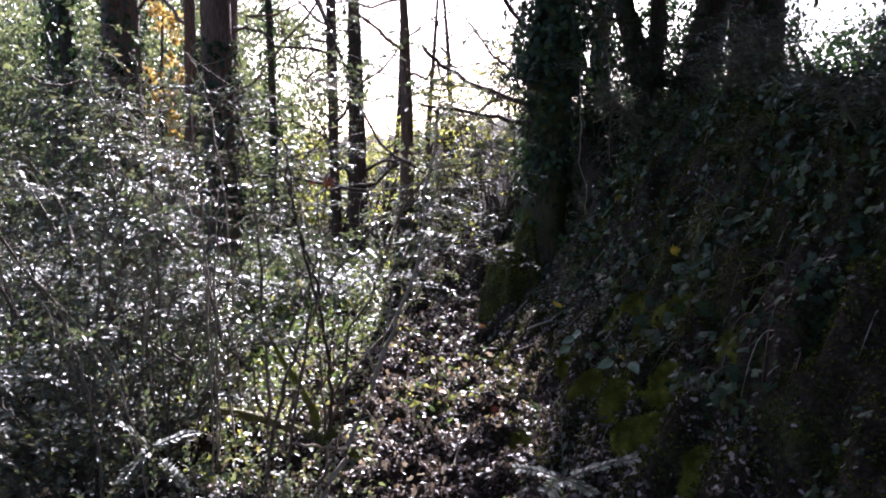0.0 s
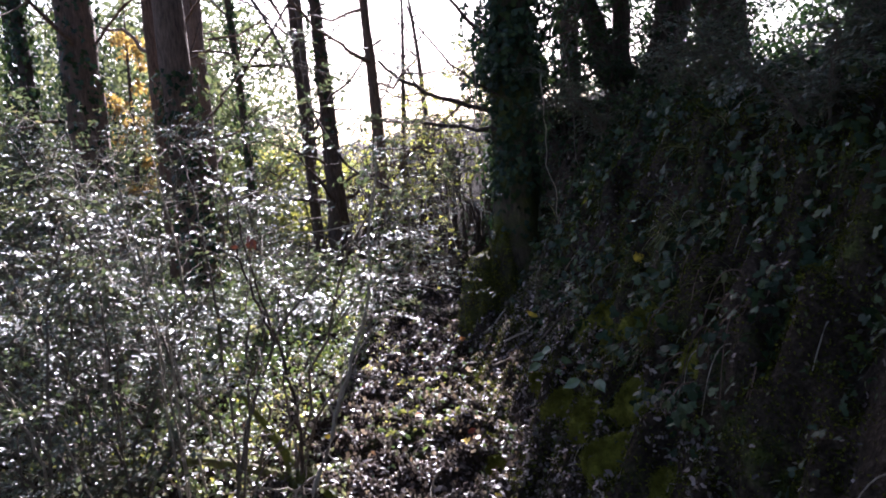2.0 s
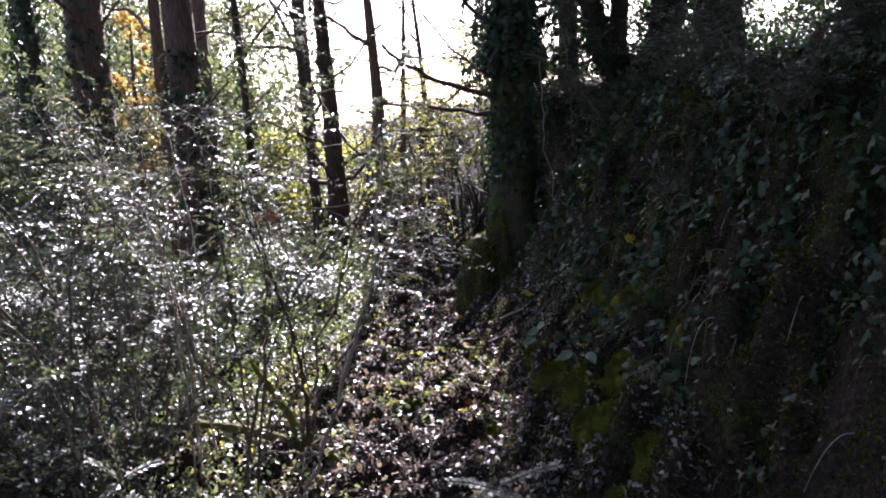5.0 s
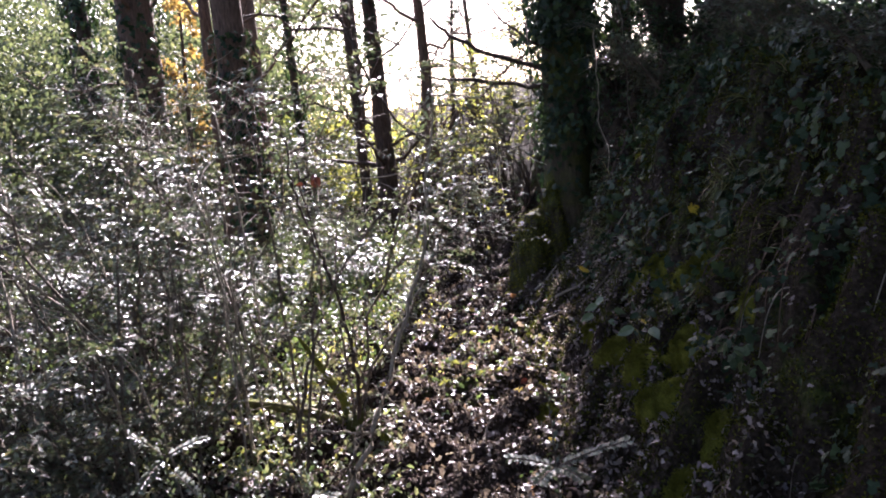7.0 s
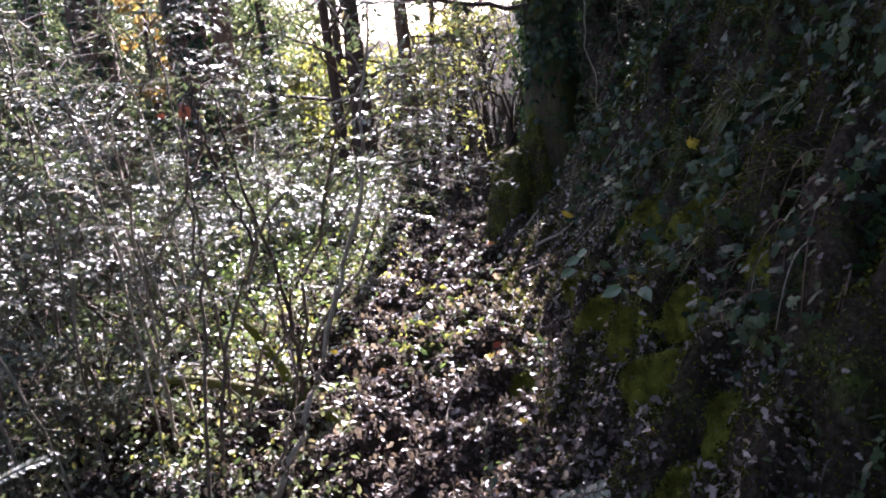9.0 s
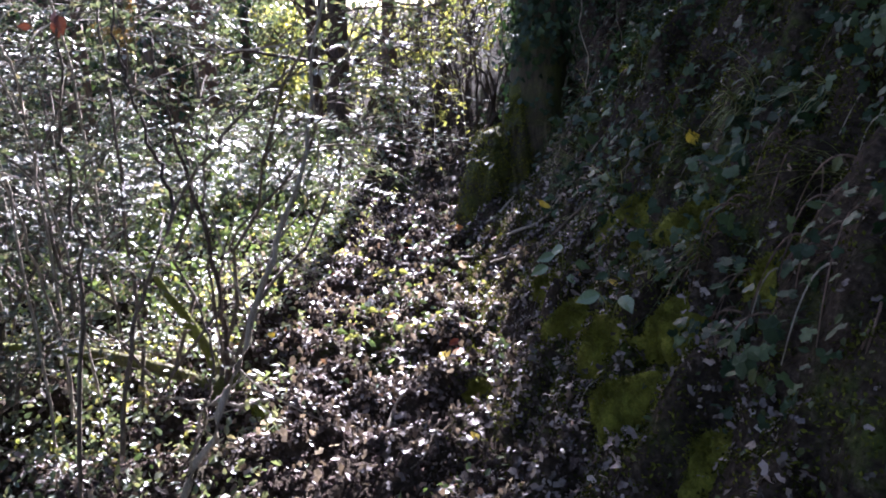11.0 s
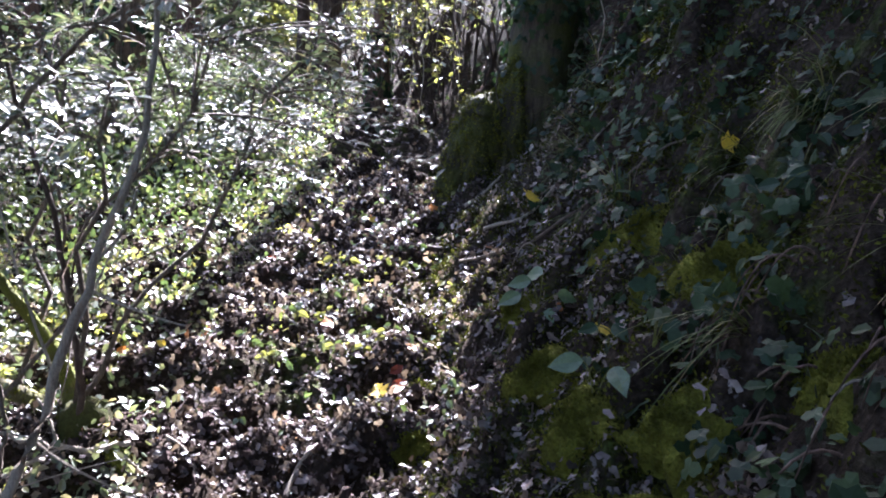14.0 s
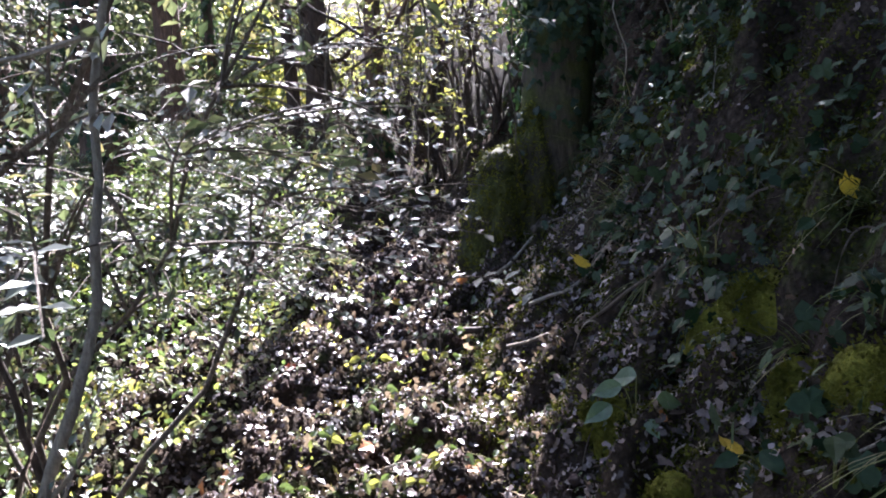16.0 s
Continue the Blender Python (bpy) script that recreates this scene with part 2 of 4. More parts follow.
def outline(half, cup):
    """A finely drawn leaf from half its outline (along, across): midrib and both halves, gently cupped."""
    n = len(half)
    mid = [(x, 0, -0.3 * cup * x * x) for x, _ in half]
    up = [(x, y, cup * (y * 0.6 - x * x * 0.3) + 0.02 * math.sin(9 * x)) for x, y in half]
    lo = [(x, -y, cup * (y * 0.6 - x * x * 0.3) - 0.02 * math.sin(8 * x)) for x, y in half]
    f = []
    for i in range(n - 1):
        f += [(i, n + i, n + i + 1), (i, n + i + 1, i + 1), (i, i + 1, 2 * n + i + 1), (i, 2 * n + i + 1, 2 * n + i)]
    return np.array(mid + up + lo), np.array(f)


OVATE = outline([(0, 0.012), (0.06, 0.12), (0.16, 0.23), (0.3, 0.29), (0.45, 0.28), (0.6, 0.23), (0.75, 0.15), (0.88, 0.065), (1.0, 0.0)], 0.35)
MAPLE = outline([(0, 0.012), (-0.03, 0.12), (0.06, 0.30), (0.16, 0.24), (0.22, 0.34), (0.42, 0.52), (0.44, 0.34), (0.5, 0.20), (0.66, 0.30), (0.70, 0.18), (0.84, 0.12), (1.0, 0.0)], 0.30)


def leaves(places, axes, normals, sizes, shape):
    """Many leaves in one pair of arrays: base, direction, face and length of each."""
    a = axes / (np.linalg.norm(axes, axis=1, keepdims=True) + 1e-9)
    n = normals - a * (normals * a).sum(1, keepdims=True)
    n /= np.linalg.norm(n, axis=1, keepdims=True) + 1e-9
    b = np.cross(n, a)
    t, f = shape
    v = places[:, None] + sizes[:, None, None] * (t[None, :, 0, None] * a[:, None] + t[None, :, 1, None] * b[:, None] + t[None, :, 2, None] * n[:, None])
    faces = f[None] + (np.arange(len(places)) * len(t))[:, None, None]
    return v.reshape(-1, 3), faces.reshape(-1, 3)


def unit(n, g):
    v = g.normal(size=(n, 3))
    return v / np.linalg.norm(v, axis=1, keepdims=True)


def thing(name, x, y, z, label, category, group=""):
    """The empty at a thing's base. Its parts are given in the world's coordinates and moved under it."""
    e = new(name)
    e.location = (x, y, z)
    return tagged(e, label=label, category=category, group=group)


def under(e, name, arrays, material, label="", smooth=False, kind=""):
    v, f = arrays
    return piece(name, (np.asarray(v) - np.array(e.location), f), material, e, label, smooth, kind)


# ---------------------------------------------------------------- the lie of the land
FOOT_Y = [-60.0, -4.0, 2.0, 3.2, 4.4, 6.0, 7.2, 8.5, 10.0, 12.0, 16.0, 60.0]
FOOT_X = [1.4, 1.0, 0.55, 0.38, 0.26, 0.22, 0.38, 0.22, -0.15, -0.75, -2.4, -22.0]


def waves(x, y, step, seed):
    g = np.random.default_rng(seed)
    out = np.zeros(np.broadcast(x, y).shape)
    for k in range(7):
        a, ph = g.uniform(0, 6.28), g.uniform(0, 6.28)
        q = 6.28 / (step * g.uniform(0.6, 1.7))
        out = out + np.sin(q * (np.cos(a) * x + np.sin(a) * y) + ph)
    return out / 7


def height(x, y):
    """The ground: a level path, a steep bank to one side, gently rising wood floor to the other."""
    x, y = np.asarray(x, float), np.asarray(y, float)
    base = 0.05 + 0.045 * np.clip(y, -6, 13)
    d = x - np.interp(y, FOOT_Y, FOOT_X) + 0.10 * waves(x, y, 1.3, 3)
    s = np.clip(d / 1.55, 0, 1)
    rise = 1.75 * (s * s * (3 - 2 * s)) * 0.55 + 1.75 * 0.45 * s + 0.11 * np.clip(d - 1.55, 0, 5)
    far_rise = 0.05 * np.clip(-d - 1.2, 0, 5)
    lumps = 0.05 * waves(x, y, 0.55, 5) + 0.14 * waves(x, y, 0.30, 9) + 0.055 * waves(x, y, 0.15, 15)
    steep = np.clip(d / 0.4, 0, 1)
    return base + rise + far_rise + lumps * (1 + 0.5 * steep) + 0.10 * steep * waves(x, y, 0.75, 17) + 0.03 * waves(x, y, 2.6, 12)


def slope_normal(x, y):
    e = 0.04
    n = np.stack([-(height(x + e, y) - height(x - e, y)) / (2 * e), -(height(x, y + e) - height(x, y - e)) / (2 * e), np.ones_like(np.asarray(x, float))], -1)
    return n / np.linalg.norm(n, axis=-1, keepdims=True)


def spaced(lo, hi, fine, far):
    mid = np.arange(lo, hi, fine)
    out = hi + np.cumsum(fine * 1.22 ** np.arange(1, 60))
    low = lo - np.cumsum(fine * 1.22 ** np.arange(1, 60))
    return np.concatenate([low[low > -far][::-1], mid, out[out < far]])


gx, gy = spaced(-3.6, 2.6, 0.032, 400), spaced(1.0, 9.0, 0.036, 400)
GX, GY = np.meshgrid(gx, gy, indexing="ij")
ground_v = np.stack([GX, GY, height(GX, GY)], -1).reshape(-1, 3)
nx, ny = GX.shape
ii, jj = np.meshgrid(np.arange(nx - 1), np.arange(ny - 1), indexing="ij")
ground_f = np.stack([ii * ny + jj, (ii + 1) * ny + jj, (ii + 1) * ny + jj + 1, ii * ny + jj + 1], -1).reshape(-1, 4)
ground = piece("ground", (ground_v, ground_f), SOIL, smooth=True)
tagged(ground, label="dark woodland soil of a footpath below a steep mossy bank", category="ground", kind="structure")


def on_ground(n, x0, x1, y0, y1, g):
    x, y = g.uniform(x0, x1, n), g.uniform(y0, y1, n)
    return x, y


def scatter(n, x0, x1, y0, y1, g, size, shape, lift=0.01, flat=0.35, keep=None):
    """Leaves lying on the ground; flat: how far their faces turn from the slope."""
    x, y = on_ground(n, x0, x1, y0, y1, g)
    if keep is not None:
        k = keep(x, y)
        x, y = x[k], y[k]
    nrm = slope_normal(x, y)
    p = np.stack([x, y, height(x, y)], -1) + nrm * (lift * g.uniform(0.2, 1.6, len(x)))[:, None]
    return leaves(p, unit(len(x), g) + nrm * 0.05, nrm + unit(len(x), g) * flat, g.uniform(*size, len(x)), shape)


def foot(y):
    return np.interp(y, FOOT_Y, FOOT_X)


# ---------------------------------------------------------------- trees


def trunk_arrays(x, y, r, top, lean=(0, 0), flare=1.5, sides=22, seed=0, knots=0.035, taper=0.45):
    g = np.random.default_rng(seed)
    n = 60
    s = np.linspace(0, 1, n) ** 1.4
    z0 = float(height(x, y)) - 0.15
    pts = np.stack([x + lean[0] * s + 0.03 * np.sin(5 * s + seed), y + lean[1] * s, z0 + (top - z0) * s], -1)
    hgt = pts[:, 2] - z0
    rad = r * (1 - taper * s) * (1 + (flare - 1) * np.exp(-hgt / 0.35))
    v, f = stem(pts, rad, sides, knots, seed)
    return v, f, pts, rad


def bare_branches(pts, rad, count, g, lo=0.35, length=(0.8, 2.2), up=0.5, sub=4):
    """Limbs with a few finer twigs each, as single tubes."""
    out = []
    for _ in range(count):
        k = int(g.uniform(lo, 0.98) * (len(pts) - 1))
        a = g.uniform(0, 6.28)
        L = g.uniform(*length)
        d = np.array([math.cos(a), math.sin(a), up * g.uniform(0.2, 1.6)])
        p0 = pts[k]
        p2 = p0 + d * L
        p1 = p0 + d * L * 0.5 + g.normal(size=3) * 0.12 * L
        c = wobbly(bezier(p0, p1, p2, 9), 0.02 * L, int(g.integers(1e6)))
        r0 = min(rad[k] * 0.45, 0.012 * L + 0.006)
        one = [stem(c, np.linspace(r0, r0 * 0.25, 9), 5)]
        for _ in range(sub):
            q = c[int(g.integers(3, 9))]
            e = q + (d * 0.5 + g.normal(size=3) * 0.5) * L * 0.35
            one.append(stem(bezier(q, (q + e) / 2 + g.normal(size=3) * 0.05, e, 5), np.linspace(r0 * 0.35, r0 * 0.12, 5), 4))
        out.append(joined(one))
    return out


def crown_leaves(centre, radius, n, g, size, shape=BROAD, squash=0.7):
    """An uneven crown: clumps of leaves with gaps between them."""
    clumps = unit(max(6, n // 260), g) * (g.uniform(0.25, 1, max(6, n // 260)) ** 0.5)[:, None] * radius
    clumps[:, 2] *= squash
    which = g.integers(0, len(clumps), n)
    p = np.asarray(centre) + clumps[which] + unit(n, g) * (g.uniform(0, 1, n) ** 0.6)[:, None] * radius * 0.33
    return leaves(p, unit(n, g) + (0, 0, -0.3), unit(n, g) * 0.8 + (0, 0, 0.8), g.uniform(*size, n), shape)


def climbing(pts, rad, n, g, z0, z1, size, out=0.10, side=None):
    """Ivy leaves up a trunk between two heights."""
    z = g.uniform(z0, z1, n)
    px_ = np.interp(z, pts[:, 2], pts[:, 0])
    py_ = np.interp(z, pts[:, 2], pts[:, 1])
    pr = np.interp(z, pts[:, 2], rad)
    a = g.uniform(0, 6.28, n) if side is None else g.normal(side, 0.9, n)
    lump = 0.5 + 0.5 * np.sin(z * 3.1 + a * 2) * np.sin(z * 7.7 - a)
    rr = pr + 0.015 + out * g.uniform(0, 1, n) ** 1.5 * (0.4 + lump)
    p = np.stack([px_ + rr * np.cos(a), py_ + rr * np.sin(a), z], -1)
    outw = np.stack([np.cos(a), np.sin(a), 0.5 + 0 * a], -1)
    return leaves(p, unit(n, g) * 0.6 + (0, 0, -0.7), outw + unit(n, g) * 0.5, g.uniform(*size, n), LOBED)


def tree(name, x, y, r, top, label, bark, lean=(0, 0), limbs=10, crown=None, ivy=None, seed=1, flare=1.5, lo=0.35, taper=0.45, group="trees of the wood"):
    g = np.random.default_rng(seed)
    e = thing(name, x, y, float(height(x, y)), label, "tree", group)
    v, f, pts, rad = trunk_arrays(x, y, r, top, lean, flare, 40 if r > 0.14 else 16, seed, 0.035, taper)
    under(e, "trunk", (v, f), bark, smooth=True)
    for limb in bare_branches(pts, rad, limbs, g, lo):
        under(e, "limb", limb, bark, smooth=True)
    if crown:
        centre, radius, n, size, mat = crown
        under(e, "crown", crown_leaves(centre, radius, n, g, size), mat)
    if ivy:
        n, z0, z1, out = ivy
        under(e, "ivy", climbing(pts, rad, n, g, z0, z1, (0.03, 0.075), out), IVY_LEAF, "dark green ivy leaves climbing the trunk")
    return e, pts, rad

# ---------------------------------------------------------------- the big tree at the foot of the bank
g = np.random.default_rng(11)
big, big_pts, big_rad = tree("tree", 0.695, 7.05, 0.20, 8.5, "large mossy ivy-clad tree at the foot of the bank", BARK_MOSSY, (0.55, 0.1), 0, None,
                             None, 21, 1.25)
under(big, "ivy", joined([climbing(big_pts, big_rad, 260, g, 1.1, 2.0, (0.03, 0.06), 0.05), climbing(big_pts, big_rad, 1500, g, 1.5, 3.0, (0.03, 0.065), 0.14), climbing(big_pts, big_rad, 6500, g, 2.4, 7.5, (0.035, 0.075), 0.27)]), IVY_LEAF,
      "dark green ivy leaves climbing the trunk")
for n, (p0, p1, p2, radii, label) in enumerate([
        ((0.40, 6.80, 0.08), (0.32, 6.74, 0.62), (0.52, 6.95, 1.04), [0.19, 0.165, 0.155, 0.15, 0.14, 0.03], "mossy stump of a root fused to the trunk"),
        ((0.62, 6.86, 0.10), (0.56, 6.86, 0.70), (0.67, 7.02, 1.35), [0.24, 0.19, 0.15, 0.12, 0.08, 0.03], "mossy buttress at the base of the trunk")]):
    burl_v, burl_f = stem(bezier(p0, p1, p2, 90), np.interp(np.linspace(0, 1, 90), [0, 0.15, 0.4, 0.72, 0.9, 1.0], radii), 110, 0.05, 6 + n)
    burl_v = burl_v + (0.03 * waves(burl_v[:, 0] * 2 + burl_v[:, 2], burl_v[:, 1] * 2 + burl_v[:, 2] * 0.6, 0.22, 8))[:, None] * np.array([1, 1, 0.7])
    burl_v = burl_v + (0.014 * waves(burl_v[:, 0] * 3 - burl_v[:, 1] * 2, burl_v[:, 2] * 0.7 + burl_v[:, 1], 0.10, 18) + 0.008 * waves(burl_v[:, 0] - burl_v[:, 1], burl_v[:, 2], 0.035, 19))[:, None] * np.array([-0.6, -0.8, 0.2])
    under(big, "buttress", (burl_v, burl_f), BARK_BURL, label, True)
    fuzz = burl_v[g.integers(0, len(burl_v) - 2, 6500)] + g.normal(0, 0.009, (6500, 3))
    under(big, "moss", leaves(fuzz, unit(6500, g) + (-0.2, -0.3, 0.4), unit(6500, g), g.uniform(0.010, 0.028, 6500), SMALL), MOSS, "short green moss on the root", kind="stuff")
for k, (dx, dy, L) in enumerate([(0.5, -0.9, 0.9), (0.95, -0.5, 0.7), (-0.3, -0.95, 0.5)]):
    p0 = np.array([0.74 + 0.12 * dx, 7.0 + 0.15 * dy, 0.62])
    p2 = np.array([0.74 + L * dx, 7.0 + L * dy, 0])
    p2[2] = float(height(p2[0], p2[1])) + 0.0
    under(big, "root", stem(wobbly(bezier(p0, (p0 + p2) / 2 + (0, 0, -0.02), p2, 9), 0.012, k), np.linspace(0.085, 0.02, 9), 9, 0.06, k), BARK_MOSSY, "", True)
for k, (p0, mid, tip, r) in enumerate([((0.72, 6.97, 2.20), (0.06, 6.9, 2.42), (-0.24, 6.8, 2.66), 0.026), ((0.72, 6.97, 2.03), (0.13, 6.9, 2.14), (-0.31, 6.8, 2.20), 0.021),
                                       ((0.76, 6.97, 2.7), (0.3, 6.8, 3.2), (0.15, 6.6, 3.8), 0.018), ((0.74, 6.97, 2.3), (0.2, 6.9, 2.75), (-0.05, 6.9, 3.3), 0.012)]):
    c = wobbly(bezier(p0, 2 * np.array(mid) - (np.array(p0) + np.array(tip)) / 2, tip, 12), 0.012, 40 + k)
    limb = under(big, "dead_limb", stem(c, np.linspace(r, r * 0.45, 12), 8, 0.10, k), BARK_DARK, "bare broken limb reaching from the trunk", True)
    for _ in range(5):
        q = c[int(g.integers(3, 10))]
        d = g.normal(size=3) * 0.18 + (-0.05, 0, 0.02)
        v, f = stem(bezier(q, q + d * 0.5 + g.normal(size=3) * 0.02, q + d, 5), np.linspace(0.006, 0.002, 5), 4)
        piece("twig", (v - np.array(big.location), f), BARK_DARK, limb)
for limb in bare_branches(big_pts, big_rad, 14, g, 0.62, (1.2, 2.6), 0.5, 5):
    under(big, "limb", limb, BARK_MOSSY, smooth=True)
# crown out of view, placed for the shade it throws on the bank
under(big, "crown", crown_leaves((1.95, 7.9, 5.2), 1.65, 15000, g, (0.06, 0.12)), IVY_LEAF, "dense dark crown added out of view to shade the bank")

# ---------------------------------------------------------------- straight trunks of the wood
tree("slim_tree", -0.46, 10.0, 0.105, 5.6, "slim dark tree beside the path bend", BARK_RED, (-0.06, 0), 9, None, (260, 0.4, 1.3, 0.03), 31, 1.5, 0.35, 0.85)
tree("slim_tree", -1.20, 11.4, 0.150, 6.6, "straight dark conifer trunk with dead side twigs", BARK_DARK, (0.02, 0), 12, None, (260, 2.4, 5.0, 0.10), 32, 1.4, 0.25, 0.8)
tree("slim_tree", -1.50, 11.5, 0.075, 6.0, "slender dark trunk close beside a thicker one", BARK_DARK, (0.0, 0), 8, None, None, 33)
tree("pine_tree", -2.27, 8.3, 0.165, 11.0, "thick reddish-brown conifer trunk above the shrubs", BARK_RED, (-0.05, 0.1), 10, None, (900, 0.5, 3.0, 0.10), 34, 1.3, 0.3)
tree("pine_tree", -3.42, 9.0, 0.215, 12.0, "thick reddish-brown conifer trunk above the shrubs", BARK_RED, (-0.15, 0.1), 10, None, (1500, 0.5, 5.0, 0.12), 35, 1.3, 0.3)
tree("slim_tree", -3.10, 10.4, 0.085, 9.5, "slim brown trunk between two thick conifers", BARK_RED, (-0.1, 0), 9, None, None, 36)
tree("pine_tree", -3.4, 13.5, 0.17, 11.0, "brown conifer trunk deep in the wood", BARK_RED, (0, 0), 14, None, None, 37, 1.3, 0.15)
tree("slim_tree", -2.35, 11.6, 0.06, 8.0, "slim ivy-grown trunk deep in the wood", BARK_DARK, (-0.1, 0), 10, None, (700, 1.0, 6.0, 0.12), 38)
tree("slim_tree", -4.3, 9.8, 0.09, 9.0, "ivy-grown slim trunk among green undergrowth", BARK_DARK, (-0.25, 0), 8, None, (1700, 0.6, 5.0, 0.16), 40)
tree("slim_tree", -5.0, 11.0, 0.12, 9.0, "ivy-grown slim trunk among green undergrowth", BARK_DARK, (-0.1, 0), 8, None, (1900, 0.6, 5.5, 0.18), 41)
tree("slim_tree", -0.2, 12.6, 0.05, 5.6, "thin bare sapling against the bright sky", BARK_DARK, (0.2, 0), 16, None, None, 42, 1.3, 0.3, 0.85)
tree("slim_tree", 0.25, 13.5, 0.05, 5.8, "thin bare sapling against the bright sky", BARK_DARK, (-0.3, 0), 16, None, None, 43, 1.3, 0.3, 0.85)
tree("slim_tree", -0.75, 14.5, 0.05, 6.0, "thin bare sapling against the bright sky", BARK_DARK, (0.2, 0), 16, None, None, 44, 1.3, 0.3, 0.85)
tree("slim_tree", -1.9, 15.0, 0.08, 8.0, "thin bare sapling against the bright sky", BARK_DARK, (0.1, 0), 14, None, None, 45, 1.3, 0.15)

# ---------------------------------------------------------------- forked trees on the bank
# crowns above view are assumed, dense and set where they shade the bank
fork, _, _ = tree("forked_tree", 2.33, 9.2, 0.13, 7.0, "forked ivy-clad tree on top of the bank", BARK_DARK, (-1.35, 0.2), 8, ((2.0, 9.6, 6.2), 1.6, 12000, (0.05, 0.1), IVY_LEAF), (1500, 2.0, 6.5, 0.16), 51, 1.4)
under(fork, "second_trunk", stem(wobbly(bezier((2.28, 9.22, 2.35), (2.36, 9.2, 3.2), (2.5, 9.3, 6.5), 20), 0.01, 3), np.linspace(0.12, 0.05, 20), 18, 0.04, 3), BARK_DARK, "", True)
tree("leaning_tree", 2.66, 9.4, 0.20, 7.0, "ivy-clad tree leaning outwards on the bank", BARK_DARK, (1.5, 0.2), 8, ((2.7, 9.5, 5.8), 1.9, 12000, (0.05, 0.1), IVY_LEAF), (1700, 2.0, 6.5, 0.18), 52, 1.4)
tree("forked_tree", 3.3, 8.6, 0.17, 7.5, "dark ivy-clad tree on top of the bank", BARK_DARK, (0.2, 0), 8, ((3.5, 8.6, 5.4), 2.0, 12000, (0.05, 0.1), IVY_LEAF), (2200, 2.0, 7.0, 0.2), 53, 1.4)
tree("forked_tree", 4.2, 11.5, 0.18, 8.5, "dark ivy-clad tree on top of the bank", BARK_DARK, (0, 0), 8, ((4.0, 11.5, 6.5), 2.8, 9000, (0.06, 0.12), IVY_LEAF), (1600, 2.0, 7.0, 0.2), 54, 1.4)
rear, _, _ = tree("forked_tree", 2.4, 12.5, 0.15, 8.0, "dark ivy-clad tree on top of the bank", BARK_DARK, (0.2, 0), 8, ((2.3, 12.5, 7.4), 2.1, 12000, (0.06, 0.12), IVY_LEAF), (1600, 2.0, 7.0, 0.2), 55, 1.4)
# second crown, unseen, added to stop sun on the bank behind the big trunk
under(rear, "crown", crown_leaves((2.4, 13.0, 5.4), 1.35, 14000, np.random.default_rng(58), (0.06, 0.12)), IVY_LEAF)
tree("forked_tree", 3.0, 5.4, 0.14, 7.0, "dark ivy-clad tree on top of the bank", BARK_DARK, (0.2, 0), 8, ((3.2, 5.2, 5.6), 1.7, 6000, (0.05, 0.1), IVY_LEAF), (1800, 2.2, 6.5, 0.2), 56, 1.4)

# ---------------------------------------------------------------- shrubs


def curves(p0, d, length, sag, n):
    """Many arching shoots at once: (count, n, 3) points."""
    s = np.linspace(0, 1, n)[None, :, None]
    return p0[:, None] + d[:, None] * s * length[:, None, None] - np.array([0, 0, 1.0]) * (sag * length)[:, None, None] * s * s


def thin_tubes(c, r0, r1):
    """Three-sided tubes along many curves (count, n, 3)."""
    m, n, _ = c.shape
    d = np.gradient(c, axis=1)
    d /= np.linalg.norm(d, axis=2, keepdims=True) + 1e-9
    a = np.cross(d, np.array([0.31, 0.27, 0.91]))
    a /= np.linalg.norm(a, axis=2, keepdims=True) + 1e-9
    b = np.cross(d, a)
    r = (np.asarray(r0).reshape(-1, 1) * np.linspace(1, 0, n)[None] + np.asarray(r1).reshape(-1, 1) * np.linspace(0, 1, n)[None])[..., None]
    ring = [c + r * (math.cos(t) * a + math.sin(t) * b) for t in (0, 2.094, 4.189)]
    v = np.stack(ring, 2).reshape(-1, 3)
    k, i, j = np.meshgrid(np.arange(m), np.arange(n - 1), np.arange(3), indexing="ij")
    base = k * n * 3 + i * 3
    f = np.stack([base + j, base + (j + 1) % 3, base + 3 + (j + 1) % 3, base + 3 + j], -1).reshape(-1, 4)
    return v, f


